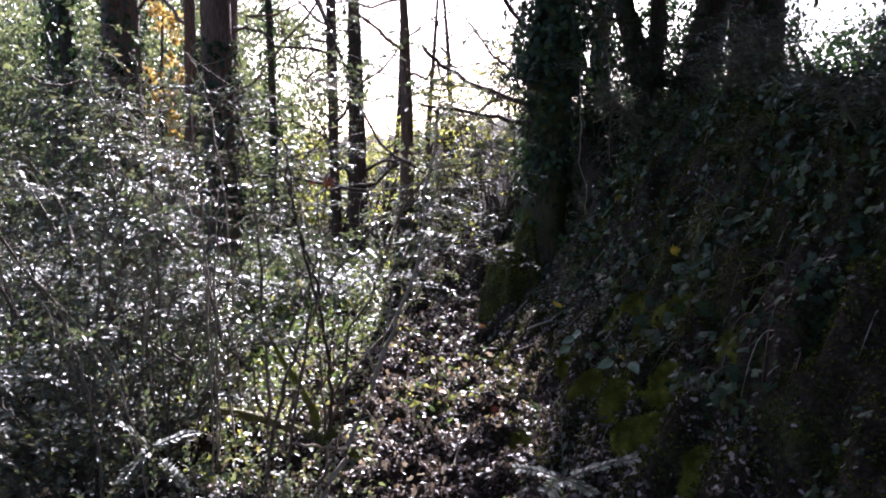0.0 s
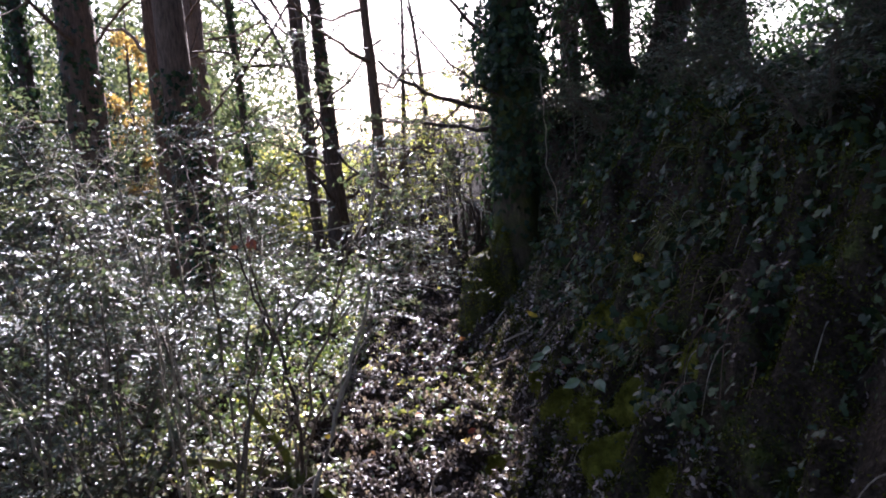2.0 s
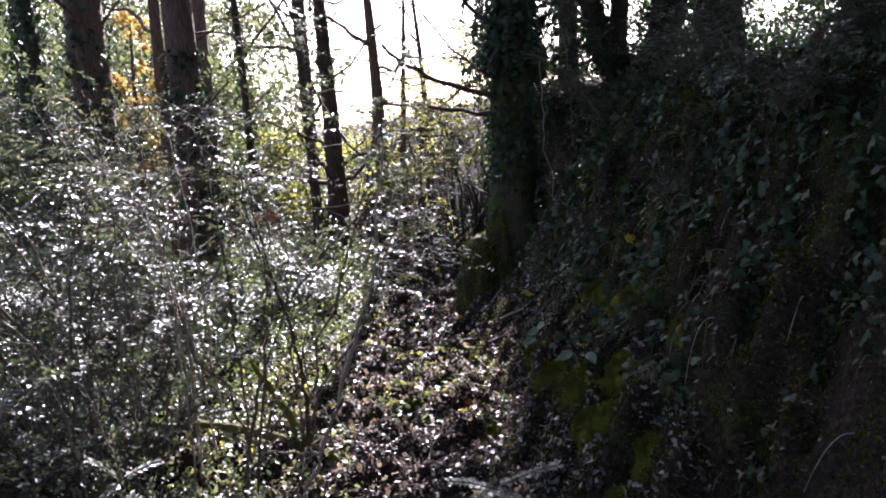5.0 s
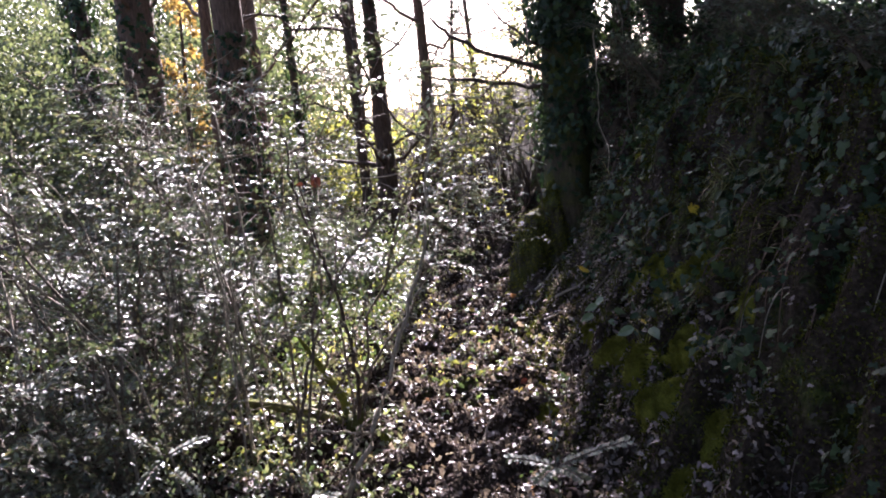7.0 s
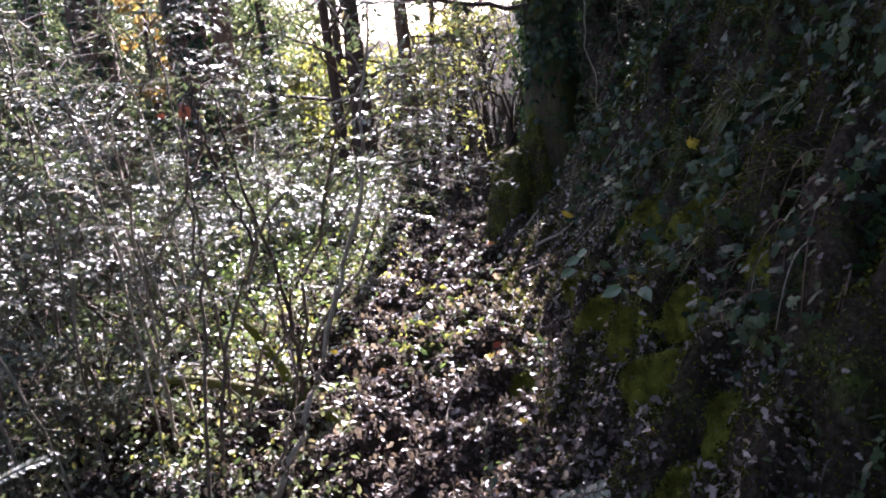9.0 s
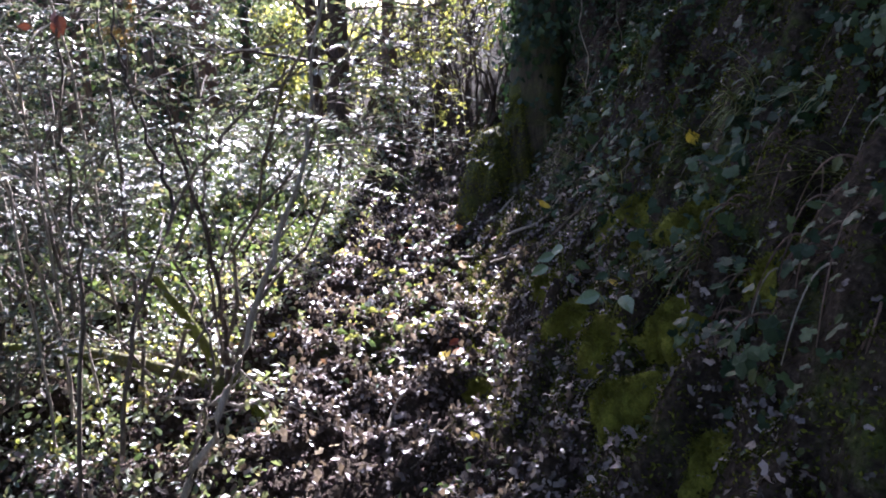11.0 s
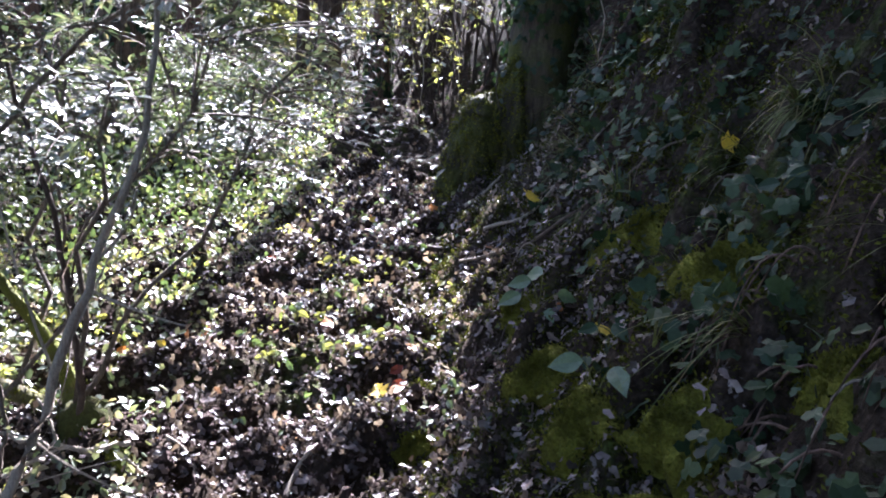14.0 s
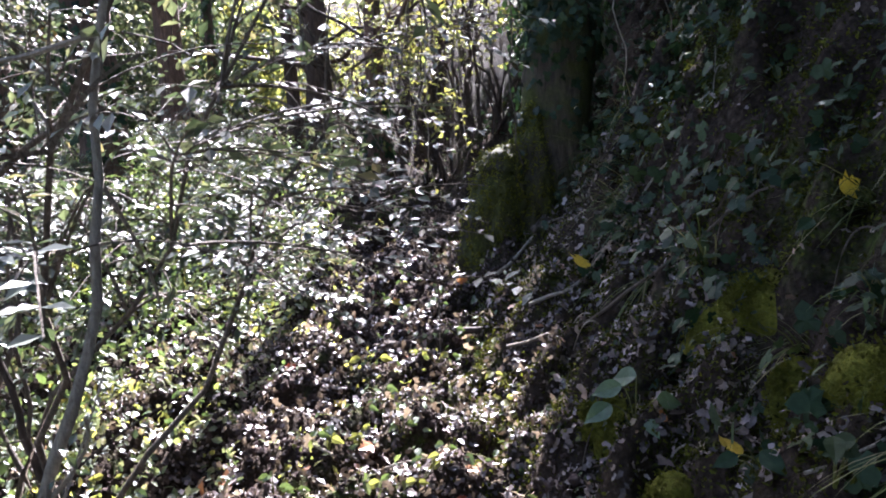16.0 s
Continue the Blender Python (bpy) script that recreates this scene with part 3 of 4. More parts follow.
def shrub(name, x, y, height_m, label, stems=7, spread=0.55, branches=70, twigs=420, leaf=(0.018, 0.037), material=None, bark=None, lean=(0, 0), seed=1,
          bare=0.2, spacing=0.0175, thick=0.009, shape=None, group="shrubs beside the path", category="shrub", first=2):
    """An arching many-stemmed shrub with small leaves in two ranks along its twigs."""
    g = np.random.default_rng(seed)
    z = float(height(x, y))
    e = thing(name, x, y, z, label, category, group)
    a = g.uniform(0, 6.28, stems)
    d = np.stack([np.cos(a) * spread + lean[0], np.sin(a) * spread + lean[1], np.full(stems, 1.0)], -1) * g.uniform(0.85, 1.1, (stems, 1))
    p0 = np.stack([x + g.normal(0, 0.06, stems), y + g.normal(0, 0.06, stems), np.full(stems, z - 0.03)], -1)
    sc = curves(p0, d, np.full(stems, height_m) * g.uniform(0.6, 1.05, stems), np.full(stems, 0.12), 10)
    sc[:, 1:] += g.normal(0, 0.018 * height_m, sc[:, 1:].shape)
    for k in range(stems):
        under(e, "stem", stem(sc[k], np.linspace(thick * g.uniform(0.7, 1.3), 0.003, 10), 6, 0.06, k), bark or TWIG, "", True)
    k, i = g.integers(0, stems, branches), g.integers(first, 10, branches)
    bp = sc[k, i]
    bd = unit(branches, g) * 0.75 + d[k] * 0.45
    bd[:, 2] = np.abs(bd[:, 2]) * 0.8
    bl = g.uniform(0.22, 0.5, branches) * height_m * 0.55
    bc = curves(bp, bd, bl, np.full(branches, 0.25), 7)
    k, i = (branches * g.uniform(0, 1, twigs) ** 1.5).astype(int), g.integers(1, 7, twigs)
    tp = bc[k, i]
    td = unit(twigs, g)
    td[:, 2] = td[:, 2] * 0.45 + 0.15
    td += bd[k] * 0.35
    tl = g.uniform(0.09, 0.30, twigs)
    tc = curves(tp, td, tl, np.full(twigs, 0.35), 6)
    v1, f1 = thin_tubes(bc, np.full(branches, 0.0042), np.full(branches, 0.0018))
    v2, f2 = thin_tubes(tc, np.full(twigs, 0.0018), np.full(twigs, 0.0009))
    under(e, "twig_spray", joined([(v1, f1), (v2, f2)]), bark or TWIG, kind="stuff")
    # leaf pairs
    leafy = g.uniform(size=twigs) > bare
    per = np.maximum(3, (tl / spacing)).astype(int)
    idx = np.repeat(np.arange(twigs)[leafy], per[leafy])
    s = g.uniform(0.05, 1.0, len(idx))
    q = s * 5
    lo = np.minimum(q.astype(int), 4)
    fr = (q - lo)[:, None]
    pos = tc[idx, lo] * (1 - fr) + tc[idx, lo + 1] * fr
    along = tc[idx, lo + 1] - tc[idx, lo]
    along /= np.linalg.norm(along, axis=1, keepdims=True) + 1e-9
    plane = (unit(branches, g) * 0.55 + (0, 0, 1))[k] + unit(twigs, g) * 0.16
    side = np.cross(along, plane[idx]) * np.where(g.uniform(size=len(idx)) < 0.5, 1, -1)[:, None]
    axis = side + along * 0.55 + g.normal(0, 0.25, along.shape)
    under(e, "foliage", leaves(pos, axis, plane[idx] + g.normal(0, 0.14, along.shape), g.uniform(*leaf, len(idx)), shape or SMALL), material or BOX_LEAF, kind="stuff")
    return e


SHRUB = "straggly evergreen shrub with small glossy leaves"
for n, (x, y, h, st, lean, tw, br) in enumerate([
        (-0.92, 4.10, 1.85, 5, (0.06, 0.0), 380, 65), (-1.45, 4.45, 2.4, 5, (-0.08, 0.0), 400, 80), (-1.80, 4.20, 2.25, 7, (-0.05, 0.0), 420, 70),
        (-2.30, 4.70, 2.35, 7, (0, 0), 440, 70), (-2.75, 4.30, 2.1, 7, (0, 0), 440, 70), (-2.60, 5.95, 1.0, 7, (0.0, 0), 240, 50),
        (-2.05, 5.60, 0.9, 7, (-0.1, 0), 260, 55), (-3.10, 5.40, 2.1, 7, (0, 0), 380, 60), (-3.60, 4.60, 1.8, 7, (0, 0), 450, 70),
        (-1.65, 3.35, 1.0, 7, (-0.1, 0), 260, 40), (-2.10, 3.05, 0.95, 7, (0, 0), 300, 50), (-2.75, 3.10, 1.2, 7, (0, 0), 420, 60), (-1.45, 2.45, 0.55, 6, (0, 0), 260, 45), (-1.45, 3.75, 1.15, 7, (0, 0), 300, 45)]):
    shrub("shrub", x, y, h, SHRUB + (" leaning over the path" if n == 0 else " beside the path"), st, 0.50, br + 30, int(tw * 1.5), lean=lean, seed=100 + n, bare=0.22, first=5 if h > 1.6 and x > -2 else 2)
# low growth of the wood floor behind the shrubs
for n, (x, y, h) in enumerate([(-1.6, 6.9, 0.55), (-2.3, 6.6, 0.7), (-3.0, 6.9, 0.8), (-1.9, 7.8, 0.6), (-2.9, 7.9, 0.8), (-1.5, 8.8, 0.5), (-3.9, 7.4, 1.1), (-4.4, 6.2, 1.3),
                               (-2.0, 9.6, 0.6), (-4.2, 8.6, 1.2), (-1.0, 7.4, 0.35), (-3.7, 10.2, 1.0), (-5.2, 7.8, 1.5), (-5.2, 9.6, 1.6), (-2.7, 10.4, 0.8)]):
    shrub("low_shrub", x, y, h, "low leafy undergrowth shrub on the wood floor", 7, 0.8, 45, 300, (0.022, 0.042), GREEN_LEAF if n % 2 else BOX_LEAF, seed=200 + n, bare=0.1, spacing=0.028,
          group="undergrowth of the wood floor")
# taller backlit hedge past the big tree
for n, (x, y, h, m) in enumerate([(0.10, 9.3, 2.0, LIME_LEAF), (0.55, 9.0, 2.2, LIME_LEAF), (-0.25, 10.9, 2.1, LIME_LEAF), (0.35, 10.3, 2.2, LIME_LEAF), (0.95, 10.0, 2.0, LIME_LEAF),
                                  (-0.85, 12.4, 2.1, LIME_LEAF), (-1.6, 13.4, 2.0, GREEN_LEAF), (0.2, 12.0, 1.8, LIME_LEAF), (1.25, 9.5, 1.5, IVY_LEAF), (1.6, 10.4, 1.9, IVY_LEAF), (1.1, 11.2, 1.9, IVY_LEAF), (2.0, 8.2, 1.2, IVY_LEAF), (1.5, 8.6, 1.0, IVY_LEAF)]):
    shrub("hedge_shrub", x, y, h, "tangled backlit hazel with yellow-green leaves" if m is not IVY_LEAF else "dark ivy-grown thicket on top of the bank", 10, 0.32, 60, 190 if m is LIME_LEAF else 330, (0.03, 0.06), m, BARK_DARK, seed=300 + n, bare=0.15, spacing=0.030, thick=0.013, first=4 if m is LIME_LEAF else 2,
          shape=BROAD, group="hedge on the bank beyond the big tree")

# ---------------------------------------------------------------- far wood
g = np.random.default_rng(77)


def foliage_mass(n, x_lo, x_hi, y_lo, y_hi, z_lo, z_hi, r, per, size, material, label):
    """Foliage too far off to tell its trees apart: uneven clumps of leaves. x is given in parts of the distance."""
    out = []
    for _ in range(n):
        y = g.uniform(y_lo, y_hi)
        top = min(z_hi, max(z_lo + 0.5, 0.40 * (y - 4.5) - 0.6))
        out.append(crown_leaves((g.uniform(x_lo, x_hi) * y, y, g.uniform(z_lo, top)), g.uniform(*r), per, g, size))
    tagged(piece("foliage_mass", joined(out), material), label=label, category="foliage", kind="stuff")


foliage_mass(350, -0.95, -0.18, 14, 26, 0.8, 6.5, (1.0, 2.0), 420, (0.06, 0.15), FAR_LEAF, "grey-green foliage of the wood farther back")
foliage_mass(120, -0.75, -0.19, 18, 34, 0.5, 9.0, (1.4, 2.6), 420, (0.10, 0.2), FAR_LEAF, "dull green evergreens deep in the wood")
foliage_mass(64, 0.24, 0.8, 14, 24, 1.8, 6.0, (1.3, 2.2), 600, (0.08, 0.17), IVY_LEAF, "dark evergreen foliage above the bank")
foliage_mass(60, -0.22, 0.16, 12.5, 24, 0.5, 1.9, (0.7, 1.2), 420, (0.06, 0.14), LIME_LEAF, "sunlit yellow-green foliage at the wood's edge")
# unseen foliage added around the walker and above the bank to close off sky light
for n, (x0, x1, y0, y1) in enumerate([(-9, 10, -11, -5), (4.5, 11, -6, 4), (-12, -7, -6, 7)]):
    out = [crown_leaves((g.uniform(x0, x1), g.uniform(y0, y1), g.uniform(1.0, 9.0)), g.uniform(1.4, 2.4), 420, g, (0.12, 0.24)) for _ in range(46)]
    tagged(piece("foliage_mass", joined(out), IVY_LEAF), label="unseen dark foliage added around the wood to cut sky light", category="foliage", kind="stuff")
# clumps out of view overhead, added to darken the bank by hiding sky
overhead_block = [crown_leaves((g.uniform(-5, 6), g.uniform(-5, 1.5), g.uniform(4.5, 8.5)), g.uniform(1.3, 2.0), 380, g, (0.12, 0.22)) for _ in range(90)]
overhead_block += [crown_leaves((g.uniform(1.2, 7), g.uniform(0.5, 7), g.uniform(5.2, 8)), g.uniform(1.2, 1.8), 380, g, (0.12, 0.22)) for _ in range(44)]
tagged(piece("foliage_mass", joined(overhead_block), IVY_LEAF), label="unseen dark foliage added overhead to cut sky light on the bank", category="foliage", kind="stuff")
amber = thing("amber_bush", -4.1, 12.2, float(height(-4.1, 12.2)), "amber autumn foliage lit between two conifer trunks", "bush")
under(amber, "stem", stem([(-4.1, 12.2, 0.5), (-4.1, 12.2, 2.0), (-4.0, 12.2, 4.6)], [0.05, 0.04, 0.01], 6), BARK_DARK)
under(amber, "foliage", joined([crown_leaves((-4.1, 12.2, z), 0.42, 300, g, (0.05, 0.10)) for z in (2.0, 2.6, 3.2, 3.8)]), AUTUMN_LEAF, kind="stuff")

# ---------------------------------------------------------------- litter, ivy and moss
g = np.random.default_rng(5)
def patchy(x, y):
    return waves(x, y, 0.42, 51) + 0.6 * waves(x, y, 0.16, 52) > -0.10


def crumbly(x, y):
    return waves(x, y, 0.5, 53) + 0.6 * waves(x, y, 0.2, 54) > -0.22


def off_bank(x, y):
    return x - foot(y) < 0.2


litter = joined([scatter(34000, -1.5, 0.9, 1.8, 7.6, g, (0.012, 0.038), SHARD, 0.010, 0.40, crumbly), scatter(7000, -1.5, 0.9, 1.6, 7.6, g, (0.02, 0.05), SHARD, 0.022, 0.45, patchy),
                 scatter(7000, -4.0, 1.2, 1.0, 13.0, g, (0.03, 0.055), SHARD, 0.02, 0.5, off_bank),
                 scatter(22000, -1.4, 0.9, 1.2, 7.5, g, (0.008, 0.020), SMALL, 0.012, 0.6, crumbly)])
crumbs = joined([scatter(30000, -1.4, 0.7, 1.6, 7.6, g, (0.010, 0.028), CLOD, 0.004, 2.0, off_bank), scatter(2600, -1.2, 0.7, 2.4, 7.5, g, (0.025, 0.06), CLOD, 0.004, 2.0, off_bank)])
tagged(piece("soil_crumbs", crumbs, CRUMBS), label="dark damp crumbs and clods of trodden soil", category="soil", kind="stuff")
bank_litter = scatter(1500, 0.3, 1.9, 1.8, 7.0, g, (0.012, 0.032), SHARD, 0.012, 0.5)
tagged(piece("bank_litter", bank_litter, DEAD_LEAF), label="brown dead leaves caught on the bank", category="leaf litter", kind="stuff")
tagged(piece("leaf_litter", litter, DEAD_LEAF), label="curled brown dead leaves covering the footpath", category="leaf litter", kind="stuff")


def bank_only(x, y):
    d = x - foot(y)
    return (d > 0.05) & (waves(x, y, 0.9, 31) + 0.3 * waves(x, y, 0.3, 32) + 0.25 * np.clip(d - 0.6, 0, 1) > -0.10)


def path_green(x, y):
    d = x - foot(y)
    return (waves(x, y, 0.8, 41) + 0.5 * waves(x, y, 0.25, 42) > 0.22) | (d < -1.35)


def mossy(x, y):
    d = x - foot(y)
    return (d > -0.05) & (waves(x, y, 0.55, 61) + 0.5 * waves(x, y, 0.2, 62) > -0.12)


def upper_bank(x, y):
    d = x - foot(y)
    return (d > 0.45) & (waves(x, y, 0.7, 63) + 0.5 * np.clip(d - 0.7, -0.4, 0.8) > -0.05)


def drooping(n, x0, x1, y0, y1, size, shape, keep, lift):
    """Leaves that hang outwards from the bank, tips down."""
    x, y = on_ground(n, x0, x1, y0, y1, g)
    k = keep(x, y)
    x, y = x[k], y[k]
    nrm = slope_normal(x, y)
    p = np.stack([x, y, height(x, y)], -1) + nrm * (lift * g.uniform(0.1, 1.5, len(x)))[:, None]
    return leaves(p, unit(len(x), g) * 0.8 + (-0.35, -0.1, -0.55), nrm + unit(len(x), g) * 0.55 + (0, 0, 0.3), g.uniform(*size, len(x)), shape)


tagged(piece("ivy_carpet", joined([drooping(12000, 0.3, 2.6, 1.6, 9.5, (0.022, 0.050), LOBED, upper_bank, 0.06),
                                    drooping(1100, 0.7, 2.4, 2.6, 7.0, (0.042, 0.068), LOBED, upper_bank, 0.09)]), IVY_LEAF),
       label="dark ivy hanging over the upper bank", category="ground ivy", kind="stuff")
tagged(piece("bank_herbs", joined([drooping(6500, 0.2, 2.2, 1.6, 9.0, (0.010, 0.030), BROAD, bank_only, 0.04),
                                    drooping(900, 0.5, 2.2, 2.2, 7.0, (0.03, 0.06), BROAD, upper_bank, 0.08),
                                    scatter(3500, 1.6, 4.0, 3.5, 10.0, g, (0.03, 0.06), BROAD, 0.12, 1.0)]), BANK_LEAF),
       label="dull green herbs growing on the bank", category="herbs", kind="stuff")
tagged(piece("bank_moss", joined([scatter(120000, 0.1, 1.9, 1.8, 7.2, g, (0.008, 0.020), SMALL, 0.014, 1.4, mossy), scatter(26000, 0.1, 1.9, 1.8, 7.2, g, (0.006, 0.018), SMALL, 0.012, 1.4)]), BANK_MOSS),
       label="short dull moss coating the soil of the bank", category="moss", kind="stuff")
def sunny_green(x, y):
    return waves(x, y, 0.6, 44) + 0.5 * waves(x, y, 0.2, 45) + 0.3 * np.clip(-0.35 - x, -0.5, 0.6) > 0.24


tagged(piece("herb_carpet", joined([scatter(3500, -1.8, 0.5, 3.4, 12.0, g, (0.02, 0.045), BROAD, 0.04, 0.5, path_green), scatter(5000, -2.6, -0.6, 6.0, 10.5, g, (0.025, 0.055), BROAD, 0.10, 0.4),
                                     scatter(26000, -4.8, -0.75, 4.6, 12.5, g, (0.02, 0.052), BROAD, 0.15, 0.6, path_green)]), GREEN_LEAF),
       label="small green herbs growing through the leaf litter", category="herbs", kind="stuff")
def open_ground(x, y):
    return (x - foot(y) < -0.8) & (waves(x, y, 0.5, 46) + 0.5 * waves(x, y, 0.18, 47) > -0.15)


tagged(piece("herb_carpet", scatter(15000, -2.6, -0.3, 3.0, 7.4, g, (0.016, 0.042), BROAD, 0.045, 0.34, open_ground), PALE_HERB),
       label="small pale green herbs spreading beside the path", category="herbs", kind="stuff")
tagged(piece("herb_carpet", scatter(2600, -2.6, -0.8, 3.6, 5.4, g, (0.016, 0.04), BROAD, 0.06, 0.6, patchy), LIME_LEAF),
       label="pale yellow-green herbs under the shrubs", category="herbs", kind="stuff")
tagged(piece("herb_carpet", scatter(4500, -2.6, -0.9, 2.4, 5.2, g, (0.016, 0.04), BROAD, 0.08, 0.6), BOX_LEAF),
       label="low glossy green growth under the shrubs", category="herbs", kind="stuff")
tagged(piece("herb_carpet", joined([scatter(2600, -1.4, 0.25, 4.7, 7.6, g, (0.015, 0.035), BROAD, 0.04, 0.45, sunny_green), scatter(1500, -2.2, -0.6, 6.0, 10.5, g, (0.025, 0.055), BROAD, 0.08, 0.4)]), LIME_LEAF),
       label="sunlit yellow-green herbs in patches on the path", category="herbs", kind="stuff")

# ---------------------------------------------------------------- shrubs overhanging from the bank
for n, (x, y, h, lean) in enumerate([(1.75, 4.7, 0.55, (-0.5, -0.2)), (2.1, 5.8, 0.5, (-0.5, -0.2)), (1.65, 3.5, 0.5, (-0.5, -0.1)), (2.3, 4.0, 0.4, (-0.6, -0.1)), (1.5, 6.6, 0.6, (-0.3, -0.2))]):
    shrub("bank_shrub", x, y, h, "dark small-leaved shrub overhanging the bank", 7, 0.5, 45, 260, lean=lean, seed=400 + n, bare=0.25, group="shrubs on the bank")

# ---------------------------------------------------------------- stems among the shrubs


def leaning_stem(name, points, r0, r1, label, bark, category="sapling", twigs=0, leafy=0.0, seed=0, sides=9):
    """A single slender stem through the given places, with side twigs."""
    g = np.random.default_rng(seed)
    pts = np.asarray(points, float)
    s = np.linspace(0, 1, len(pts))
    fine = np.linspace(0, 1, 24)
    c = np.stack([np.interp(fine, s, pts[:, k]) for k in range(3)], -1)
    for _ in range(3):
        c[1:-1] = (c[:-2] + 2 * c[1:-1] + c[2:]) / 4
    c = wobbly(c, 0.006, seed)
    e = thing(name, *[float(q) for q in pts[0]], label, category)
    under(e, "stem", stem(c, np.linspace(r0, r1, 24), sides, 0.06, seed), bark, smooth=True)
    for _ in range(twigs):
        q = c[int(g.integers(5, 24))]
        d = g.normal(size=3) * 0.16 + (0, 0, 0.08)
        tw = under(e, "twig", stem(bezier(q, q + d * 0.5 + g.normal(size=3) * 0.03, q + d, 6), np.linspace(r1 * 0.9, r1 * 0.4, 6), 4), bark)
        if leafy:
            n = int(leafy * 14)
            at = q + d * g.uniform(0.2, 1, (n, 1))
            v, f = leaves(at, unit(n, g), unit(n, g) * 0.4 + (0, 0, 1), g.uniform(0.012, 0.024, n), SMALL)
            piece("foliage", (v - np.array(e.location), f), BOX_LEAF, tw, kind="stuff")
    return e


leaning_stem("sapling", [(-0.72, 3.40, 0.2), (-0.60, 3.40, 0.45), (-0.50, 3.40, 0.7), (-0.42, 3.40, 0.9), (-0.335, 3.40, 1.1), (-0.275, 3.42, 1.3), (-0.25, 3.45, 1.55), (-0.2, 3.5, 1.9)], 0.0125, 0.004,
             "pale slender bare sapling leaning over the path", TWIG_PALE, twigs=9, leafy=0.6, seed=3)
leaning_stem("sapling", [(-0.98, 3.62, 0.2), (-0.92, 3.57, 0.55), (-0.86, 3.55, 0.75), (-0.80, 3.55, 0.9), (-0.71, 3.55, 1.1), (-0.57, 3.55, 1.3), (-0.45, 3.55, 1.42), (-0.34, 3.58, 1.5)], 0.0085, 0.004,
             "dark crooked shrub stem beside the path", TWIG, twigs=8, leafy=1, seed=4)
leaning_stem("sapling", [(-0.71, 3.55, 1.1), (-0.76, 3.56, 1.28), (-0.84, 3.58, 1.5), (-0.86, 3.6, 1.8)], 0.006, 0.003, "dark side shoot of a crooked stem", BARK_DARK, twigs=4, leafy=1, seed=6)
leaning_stem("sapling", [(-0.75, 4.10, 0.25), (-0.72, 4.05, 0.5), (-0.73, 4.05, 0.7), (-0.76, 4.05, 0.9), (-0.81, 4.05, 1.1), (-0.88, 4.05, 1.35), (-0.92, 4.05, 1.7)], 0.011, 0.004,
             "dark upright stem rising from a mossy stool", BARK_DARK, twigs=7, leafy=1, seed=7)
leaning_stem("sapling", [(-0.78, 4.16, 0.25), (-0.78, 4.15, 0.5), (-0.80, 4.15, 0.86), (-0.78, 4.15, 1.2), (-0.80, 4.2, 1.5)], 0.007, 0.003, "thin upright shoot rising from a mossy stool", TWIG, twigs=8, leafy=1, seed=8)
stool = thing("coppice_stool", -0.78, 4.16, float(height(-0.78, 4.16)), "dark mossy shrub stool with thick moss-covered limbs", "stump")
for k, (pts, r0, r1) in enumerate([([(-0.76, 4.14, 0.12), (-0.80, 4.17, 0.26), (-0.83, 4.2, 0.40), (-0.91, 4.18, 0.55), (-0.98, 4.15, 0.68), (-1.05, 4.15, 0.82)], 0.034, 0.008),
                                   ([(-0.76, 4.12, 0.16), (-0.86, 4.14, 0.30), (-1.02, 4.15, 0.36), (-1.25, 4.15, 0.42), (-1.55, 4.2, 0.43), (-1.9, 4.3, 0.40)], 0.032, 0.012),
                                   ([(-0.74, 4.10, 0.14), (-0.66, 4.04, 0.27), (-0.60, 4.0, 0.23), (-0.52, 3.95, 0.16)], 0.040, 0.018)]):
    q = np.asarray(pts, float)
    t = np.linspace(0, 1, 26)
    c = np.stack([np.interp(t, np.linspace(0, 1, len(q)), q[:, j]) for j in range(3)], -1)
    for _ in range(3):
        c[1:-1] = (c[:-2] + 2 * c[1:-1] + c[2:]) / 4
    rr = np.linspace(r0, r1, 26)
    limb = under(stool, "limb", stem(c, rr, 12, 0.10, 70 + k), STEM_MOSSY, "", True)
    gm = np.random.default_rng(80 + k)
    at = gm.integers(2, 20, 1100)
    off = unit(1100, gm) * rr[at][:, None]
    off[:, 2] = np.abs(off[:, 2])
    v, f = leaves(c[at] + gm.normal(0, 0.008, (1100, 3)) + off, unit(1100, gm) + (0, 0, 0.5), unit(1100, gm), gm.uniform(0.006, 0.014, 1100), SMALL)
    piece("moss", (v - np.array(stool.location), f), MOSS, limb, "bright yellow-green moss along the upper side", kind="stuff")
bv, bf = stem([(-0.75, 4.13, 0.10), (-0.75, 4.13, 0.24), (-0.75, 4.12, 0.32), (-0.75, 4.12, 0.35)], [0.11, 0.085, 0.06, 0.015], 20, 0.10, 77)
under(stool, "base", (bv, bf), BARK_BURL, "dark rotten base of the stool", True)
leaning_stem("fallen_branch", [(-0.58, 4.03, 0.27), (-0.67, 3.93, 0.30), (-0.9, 3.95, 0.31), (-1.18, 4.01, 0.30), (-1.4, 4.0, 0.28)], 0.008, 0.004, "pale dead branch lying beside the path", TWIG_PALE, "branch", 3, 0, 10)
leaning_stem("bare_shoot", [(-0.74, 3.52, 0.18), (-0.70, 3.54, 0.34), (-0.66, 3.55, 0.48), (-0.57, 3.55, 0.51), (-0.54, 3.55, 0.58), (-0.58, 3.55, 0.65)], 0.006, 0.003, "looping bare shoot beside the path", TWIG_PALE, "shoot", 2, 0, 11, 6)
